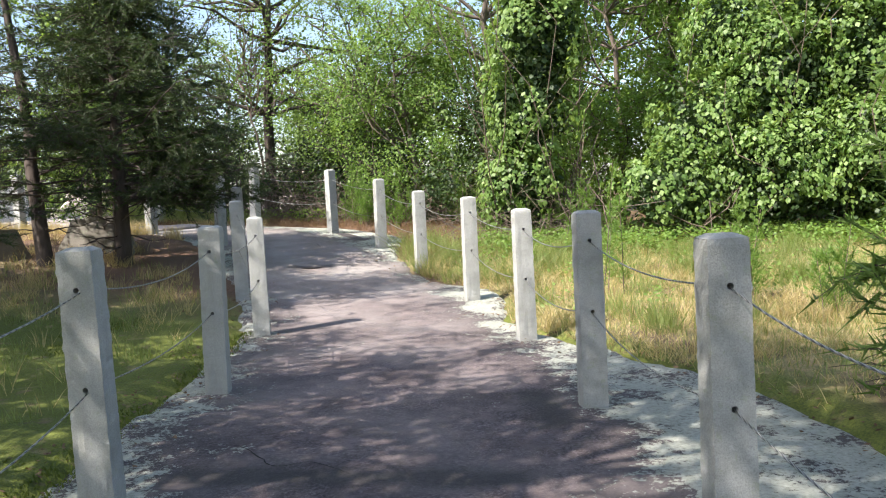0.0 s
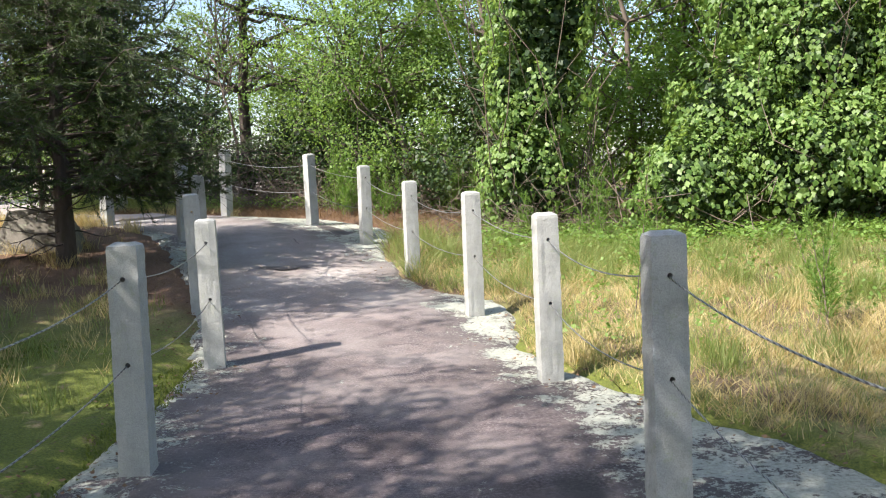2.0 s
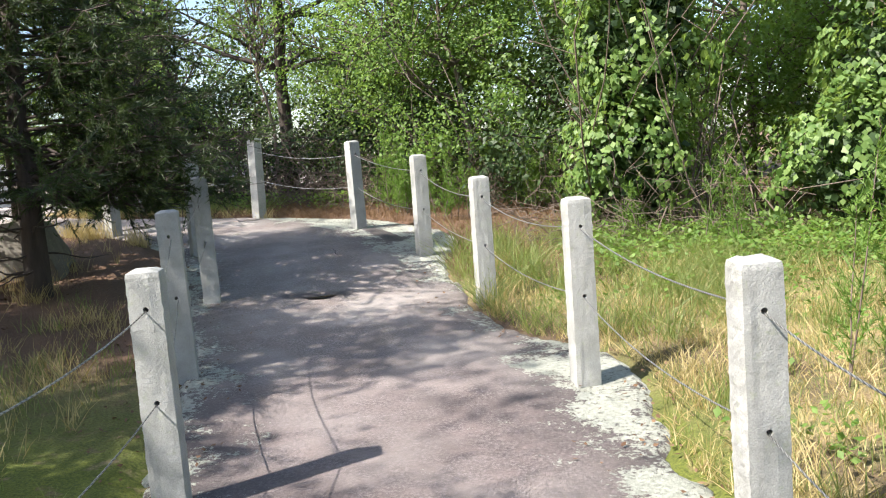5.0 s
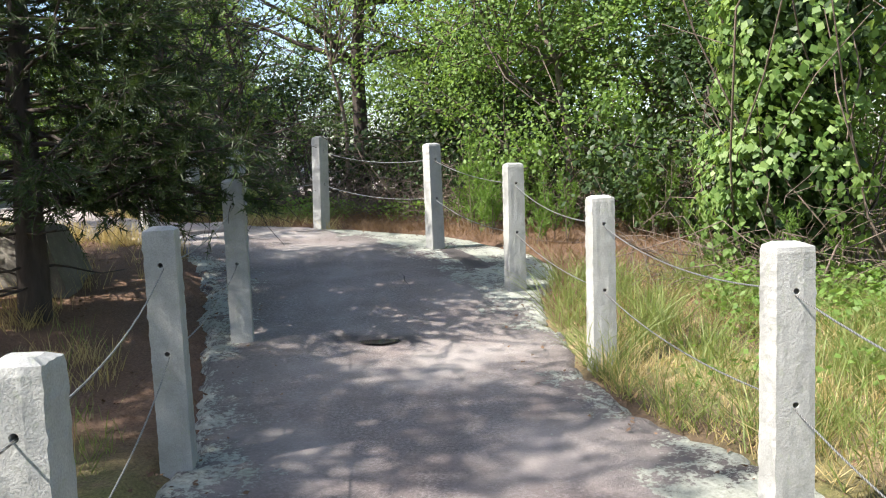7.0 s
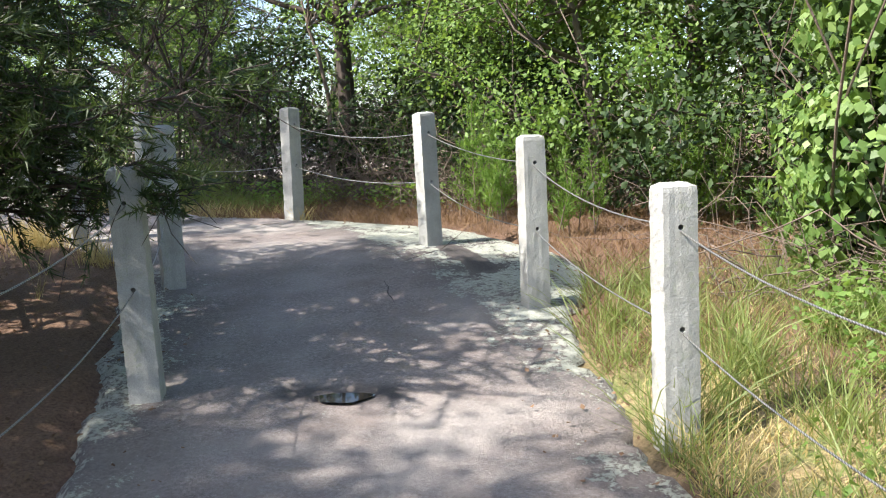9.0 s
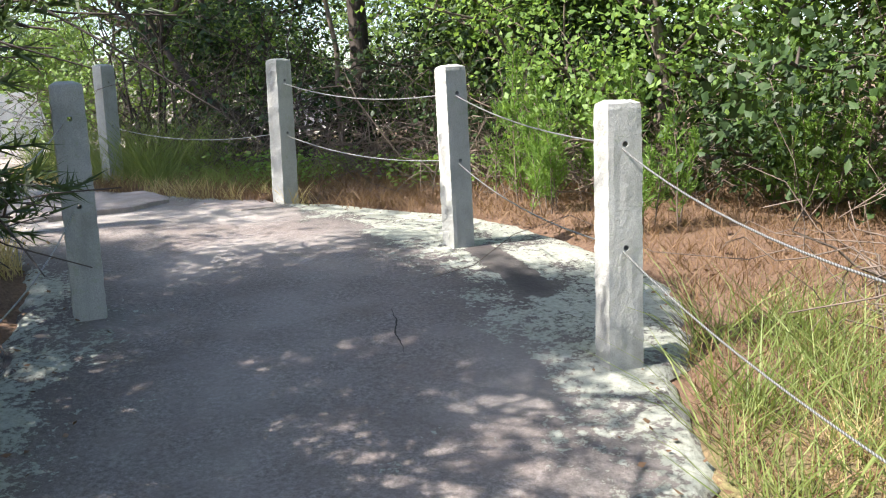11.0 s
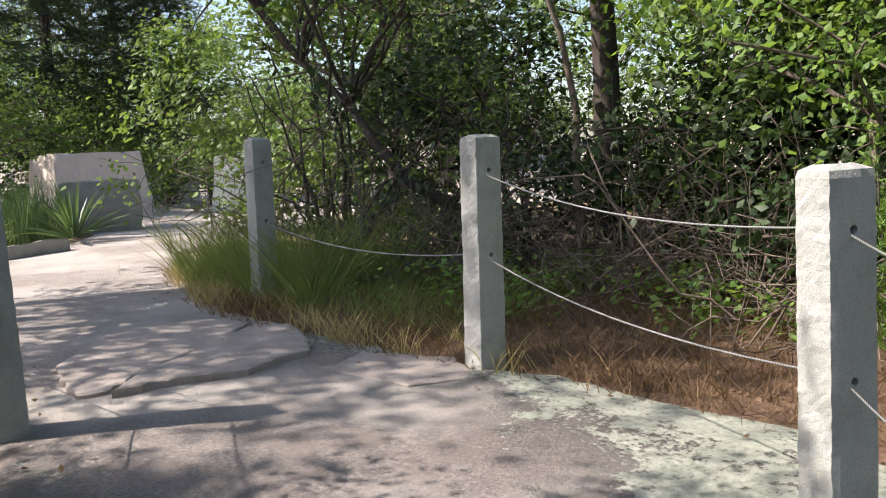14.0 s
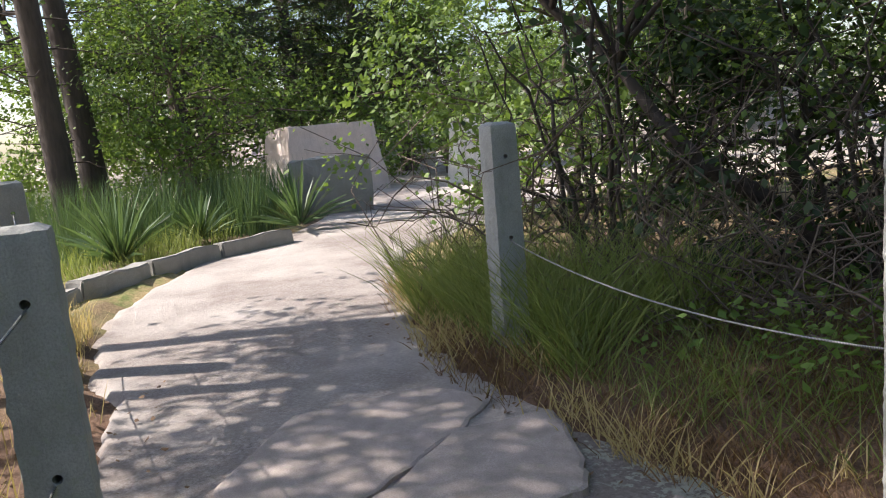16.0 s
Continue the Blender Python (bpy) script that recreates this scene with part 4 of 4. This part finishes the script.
# plain block added in place of an unidentified white object, no known wall
rough_block("granite_block", "long low pale block standing in for a white object far beyond the pines", -22.6, 17.0, (4.0, 0.6, 0.75), 75, WHITE_STONE, 8)
for x, y in ((-27.5, 34), (-25, 33), (-22, 32.5), (-21.2, 18.8), (-20.9, 19.6)):
    ob = mesh_part("granite_post", POST_MESHES[0], POST, None, "", False)
    ob.matrix_world = pose(x, y, hz(x, y), 0, 0, 20)
    tagged(ob, "distant pale granite post in full sun", "post", "far posts")
rough_block("boulder", "dark mossy boulder under the cedar", -5.75, 10.0, (1.1, 0.8, 0.6), 15, BOULDER, 5, (0.6, 0.6), "boulder")
rough_block("boulder", "dark low boulder in the shade", -7.0, 9.2, (1.0, 0.7, 0.5), 60, BOULDER, 6, (0.6, 0.6), "boulder")


def ledge(name, label, x, y, length, tall, turn, seed):
    n, m = 90, 16
    v, f = [], []
    for i in range(n):
        for j in range(m):
            px, t = -length / 2 + length * i / (n - 1), j / (m - 1)
            env = 0.55 + 0.6 * noise.noise((px * 0.12, seed, 0)) + 0.25 * noise.noise((px * 0.5, seed, 3))
            back = t * 2.5 + 0.6 * noise.noise((px * 0.5, t * 3, seed)) + 0.35 * math.floor(t * 4)
            v.append((px, back, -0.3 + t * tall * max(0.3, env) * 1.4 + 0.25 * noise.noise((px * 1.2, t * 4, seed + 5))))
    for i in range(n - 1):
        for j in range(m - 1):
            a = i * m + j
            f.append((a, a + m, a + m + 1, a + 1))
    ob = mesh_part(name, arrays_mesh(name, v, f), LEDGE, None, "", False)
    ob.matrix_world = pose(x, y, hz(x, y), 0, 0, turn)
    return tagged(ob, label, "rock ledge", kind="structure")


ledge("backdrop_ledge", "pale sunlit rock ledge beyond the trees", -10, 31, 15, 1.9, 10, 1)
ledge("backdrop_bank", "pale sandy bank beyond the cedars", -26, 13, 26, 1.4, 75, 2)


def kerb_line():
    pts = [(-9.6, 12.9), (-10.4, 13.45), (-11.05, 14.2), (-11.5, 15.05), (-11.75, 15.95), (-11.8, 16.9)]
    for (ax, ay), (bx, by) in zip(pts[:-1], pts[1:]):
        ln = math.hypot(bx - ax, by - ay)
        rough_block("kerb_stone", "low weathered stone edging a planted bed", (ax + bx) / 2, (ay + by) / 2, (ln * 0.97, 0.22, 0.21), math.degrees(math.atan2(by - ay, bx - ax)), BLOCK_GREY, int(ln * 100 + ax * 7), (1, 0.85), "kerb")


kerb_line()


def flagstone(x, y, pts, lift, seed, turn=0):
    """A broken slab of paving with an uneven outline."""
    bm = bmesh.new()
    ring = []
    for k in range(len(pts)):
        (ax, ay), (bx, by) = pts[k], pts[(k + 1) % len(pts)]
        for q in range(5):
            t = q / 5
            jx = 0.03 * noise.noise((ax * 3 + t * 6, ay, seed))
            ring.append((ax + (bx - ax) * t + jx, ay + (by - ay) * t + 0.03 * noise.noise((bx, ay * 3 + t * 6, seed + 4))))
    lo = [bm.verts.new((p[0], p[1], hz(x + p[0], y + p[1]) - hz(x, y) - 0.05)) for p in ring]
    hi = [bm.verts.new((p[0], p[1], hz(x + p[0], y + p[1]) - hz(x, y) + lift)) for p in ring]
    inn = [bm.verts.new((p[0] * 0.965, p[1] * 0.965, hz(x + p[0], y + p[1]) - hz(x, y) + lift + 0.006)) for p in ring]
    k = len(ring)
    for j in range(k):
        q = (j + 1) % k
        bm.faces.new((lo[j], lo[q], hi[q], hi[j]))
        bm.faces.new((hi[j], hi[q], inn[q], inn[j]))
    bm.faces.new(inn)
    bmesh.ops.triangulate(bm, faces=[fc for fc in bm.faces if len(fc.verts) > 4])
    bmesh.ops.recalc_face_normals(bm, faces=bm.faces)
    ob = part("flagstone", bm, SLAB, None, "", False)
    ob.matrix_world = pose(x, y, hz(x, y))
    return tagged(ob, "broken pinkish stone slab set in the path", "paving slab", "flagstones")


flagstone(-5.78, 13.45, [(-0.02, -0.68), (0.13, -0.4), (0.35, -0.15), (0.34, 0.1), (0.4, 0.3), (0.22, 0.5), (-0.15, 0.78), (-0.32, 0.4), (-0.16, -0.1), (-0.12, -0.45)], 0.036, 1)
flagstone(-6.4, 13.4, [(0.45, -0.72), (0.53, -0.62), (0.46, -0.38), (0.42, -0.08), (0.27, 0.45), (0.12, 0.85), (-0.25, 0.8), (-0.5, 0.2), (-0.15, -0.4), (0.2, -0.6)], 0.016, 2)
flagstone(-4.75, 13.75, [(0.4, 0.05), (0.1, 0.3), (-0.4, 0.15), (-0.38, -0.2), (0.15, -0.22)], 0.01, 3)


# ---- grasses ----
def patch(name, label, test, area, count, tall, width, material, seed, lean=0.45, clumps=0):
    """Blades of grass scattered over a stretch of the ground."""
    rng = np.random.default_rng(seed)
    x0, x1, y0, y1 = area
    if clumps:
        cx, cy = rng.uniform(x0, x1, clumps), rng.uniform(y0, y1, clumps)
        w = rng.integers(0, clumps, count)
        x, y = cx[w] + rng.normal(size=count) * 0.09, cy[w] + rng.normal(size=count) * 0.09
    else:
        x, y = rng.uniform(x0, x1, count), rng.uniform(y0, y1, count)
    outd, side = road_side(x, y)
    keep = test(x, y, outd, side, rng.random(count))
    x, y = x[keep], y[keep]
    k = len(x)
    z = heights(x, y) - 0.01
    h = rng.uniform(tall[0], tall[1], k)
    roots = np.c_[x, y, z]
    ang = rng.uniform(0, 2 * np.pi, k)
    tips = roots + np.c_[np.cos(ang) * lean * h * rng.random(k), np.sin(ang) * lean * h * rng.random(k), h]
    v, f = blades(roots, tips, width * rng.uniform(0.6, 1.4, k), rng, 0.08)
    tagged(mesh_part(name, arrays_mesh(name, v, f), material), label, "grass", kind="stuff")


right_meadow = lambda x, y, o, s, r: (s > 0) & (o > 0.02) & (y < 12.0) & (r < np.clip(0.25 + o * 0.7, 0, 1))
patch("meadow_grass", "green meadow grass beside the path", right_meadow, (-0.8, 8, 2, 12.5), 34000, (0.04, 0.17), 0.006, GRASS_G, 1, 0.6)
patch("straw_grass", "dry straw-coloured grass in the meadow", right_meadow, (-0.8, 8, 2, 12), 52000, (0.03, 0.14), 0.005, GRASS_Y, 2, 1.5)
patch("grass_tussocks", "tall tussocks of green grass along the posts", lambda x, y, o, s, r: (s > 0) & (o > 0.0) & (o < 2.6), (-1.4, 2.5, 7.6, 11.6), 8000, (0.12, 0.42), 0.005, GRASS_G, 3, 1.6, 110)
patch("meadow_tussocks", "pale tussocks scattered in the meadow", lambda x, y, o, s, r: (s > 0) & (o > 0.25), (0.5, 7, 4, 11.5), 15000, (0.1, 0.36), 0.005, GRASS_G, 4, 0.8, 90)
patch("straw_tussocks", "straw tussocks at the paving's edge", lambda x, y, o, s, r: (s > 0) & (o > 0.02), (-1, 4, 3, 10.5), 9000, (0.08, 0.28), 0.004, GRASS_Y, 5, 1.6, 110)
patch("straw_grass", "short bleached grass beside the sunny posts", lambda x, y, o, s, r: (s > 0) & (o > 0.02) & (r < np.clip(1.3 - o * 0.45, 0, 1)), (-0.6, 3.6, 3.4, 10), 24000, (0.02, 0.11), 0.005, GRASS_Y, 15, 1.6)
patch("russet_grass", "low russet dead grass and needles behind the posts", lambda x, y, o, s, r: (s > 0) & (o > 0.02) & (o < 2.6), (-7.2, 0.5, 9.8, 16.6), 46000, (0.03, 0.16), 0.005, GRASS_R, 6, 1.6)
patch("shade_grass", "sparse green grass in the shade of the cedars", lambda x, y, o, s, r: (s < 0) & (o > 0.3), (-6.5, -1, -1, 9), 6000, (0.05, 0.22), 0.005, GRASS_G, 7, 0.8, 200)
patch("shade_straw", "dry grass under the cedars", lambda x, y, o, s, r: (s < 0) & (o > 0.5) & (r < np.clip((y - 2) / 6, 0.12, 1)), (-9, -1.5, 1, 14), 20000, (0.05, 0.24), 0.005, GRASS_Y, 8, 1.0, 300)
patch("moss_carpet", "bright moss on the bank beside the path", lambda x, y, o, s, r: (s < 0) & (o > -0.12) & (o < 2.5) & (np.sin(x * 3.1) + np.sin(y * 2.3 + x) > -0.3), (-5, -0.5, -1, 6.8), 60000, (0.012, 0.035), 0.009, MOSS, 9, 1.2)
patch("reeds", "tall green reeds crowding the post", lambda x, y, o, s, r: (s > 0) & (o > 0.0), (-8.4, -6.0, 14.5, 15.9), 3000, (0.2, 0.75), 0.006, GRASS_G, 10, 1.4, 40)
patch("reeds", "tall grasses in the planted bed by the path", lambda x, y, o, s, r: (s < 0) & (o > 0.3), (-15.5, -12.7, 14.9, 18.7), 5000, (0.35, 1.0), 0.008, YUCCA, 11, 0.4, 110)
patch("bed_grass", "low green and yellowing grass along the edging stones", lambda x, y, o, s, r: (s < 0) & (o > 0.25), (-13.4, -11.6, 13.6, 18.2), 4500, (0.1, 0.4), 0.006, GRASS_G, 31, 0.8, 90)
patch("shade_grass", "low grass in shade behind the posts", lambda x, y, o, s, r: (s > 0) & (o > 0.2), (-9, -4.5, 14.4, 17), 5000, (0.06, 0.3), 0.005, GRASS_G, 12, 1.5, 130)
patch("straw_grass", "dry yellow grass along the sandy path", lambda x, y, o, s, r: (s < 0) & (o > 0.0) & (o < 1.5), (-10, -5, 11, 14), 9000, (0.08, 0.3), 0.006, GRASS_Y, 13, 0.8, 60)

patch("edge_grass", "dry russet grass creeping over the paving's edge", lambda x, y, o, s, r: (s > 0) & (o > -0.16) & (o < 0.3) & (r < 0.5 + np.sin(x * 4.3 + y * 2.1) * 0.5), (-9, -2.2, 11.8, 16), 26000, (0.03, 0.15), 0.005, GRASS_R, 32, 1.6)
patch("edge_grass", "tufts of straw at the paving's edge", lambda x, y, o, s, r: (s > 0) & (o > -0.12) & (o < 0.35), (-9, -4, 13, 16), 7000, (0.06, 0.22), 0.005, GRASS_Y, 33, 1.4, 90)


def litter(name, label, test, area, count, size, material, seed):
    rng = np.random.default_rng(seed)
    x, y = rng.uniform(area[0], area[1], count), rng.uniform(area[2], area[3], count)
    outd, side = road_side(x, y)
    keep = test(outd, side, rng.random(count))
    x, y = x[keep], y[keep]
    k = len(x)
    c = np.c_[x, y, heights(x, y) + 0.02]
    v, f = leaves(c, np.c_[rng.normal(size=(k, 2)) * 0.35, np.ones(k)], size * rng.uniform(0.5, 1.3, k), rng)
    tagged(mesh_part(name, arrays_mesh(name, v, f), material), label, "leaf litter", kind="stuff")


litter("leaf_litter", "brown fallen leaves along the path's edge", lambda o, s, r: (np.abs(o) < 0.5) & (r < np.exp(-np.abs(o - 0.1) * 4)), (-8, 3, -2, 15.5), 26000, 0.035, LITTER, 21)
litter("leaf_litter", "brown dead leaves under the trees", lambda o, s, r: o > 0.2, (-9, -1, 6, 16), 12000, 0.04, LITTER, 22)


def low_plants(name, label, area, count, size, material, seed, test):
    rng = np.random.default_rng(seed)
    cx, cy = rng.uniform(area[0], area[1], count), rng.uniform(area[2], area[3], count)
    o, s = road_side(cx, cy)
    keep = test(o, s)
    cx, cy = cx[keep], cy[keep]
    k = len(cx) * 26
    w = rng.integers(0, len(cx), k)
    x, y = cx[w] + rng.normal(size=k) * 0.09, cy[w] + rng.normal(size=k) * 0.09
    c = np.c_[x, y, heights(x, y) + rng.uniform(0.03, 0.32, k)]
    v, f = leaves(c, np.c_[rng.normal(size=(k, 2)) * 0.6, np.ones(k)], size * rng.uniform(0.6, 1.3, k), rng, 0.7)
    tagged(mesh_part(name, arrays_mesh(name, v, f), material), label, "weeds", kind="stuff")


low_plants("low_weeds", "bright low leafy weeds before the bramble", (-6, -1.5, 14.9, 16.4), 75, 0.06, LEAF_BRIGHT, 1, lambda o, s: (s > 0) & (o > 0.6))
low_plants("low_weeds", "leafy weeds at the foot of the vines", (0.2, 8, 9.6, 11.4), 420, 0.06, LEAF_BRIGHT, 2, lambda o, s: (s > 0) & (o > 0.6))
low_plants("low_weeds", "scattered green weeds in the meadow", (-0.2, 5, 5, 10), 60, 0.05, LEAF_BRIGHT, 3, lambda o, s: (s > 0) & (o > 0.3))


def yucca(x, y, size, seed):
    rng = np.random.default_rng(seed)
    k = 70
    ang, el = rng.uniform(0, 6.28, k), rng.uniform(0.15, 1.45, k)
    d = np.c_[np.cos(ang) * np.cos(el), np.sin(ang) * np.cos(el), np.sin(el)]
    roots = d * 0.05 + np.array([0, 0, 0.1])
    v, f = blades(roots, roots + d * size * rng.uniform(0.75, 1.1, (k, 1)), np.full(k, 0.035), rng, 0.05)
    ob = mesh_part("yucca_plant", arrays_mesh("yucca_plant", v, f), YUCCA)
    ob.matrix_world = pose(x, y, hz(x, y) - 0.02)
    tagged(ob, "spiky green yucca with sword-shaped blades", "plant", "yuccas")


yucca(-12.35, 15.2, 0.8, 1)
yucca(-12.45, 17.5, 0.75, 2)
yucca(-12.9, 16.4, 0.55, 3)

# standing water in the hollow of the tread
bm = bmesh.new()
ring = [bm.verts.new((0.15 * math.cos(a) * (1 + 0.2 * math.sin(3 * a)), 0.11 * math.sin(a) * (1 + 0.15 * math.cos(2 * a)), 0)) for a in np.linspace(0, 2 * math.pi, 28, endpoint=False)]
bm.faces.new(ring)
puddle = part("puddle", bm, WATER)
puddle.matrix_world = pose(-2.24, 9.33, paved_z(-2.24, 9.33) - 0.016)
tagged(puddle, "small dark puddle in a hollow of the asphalt", "puddle", kind="structure")
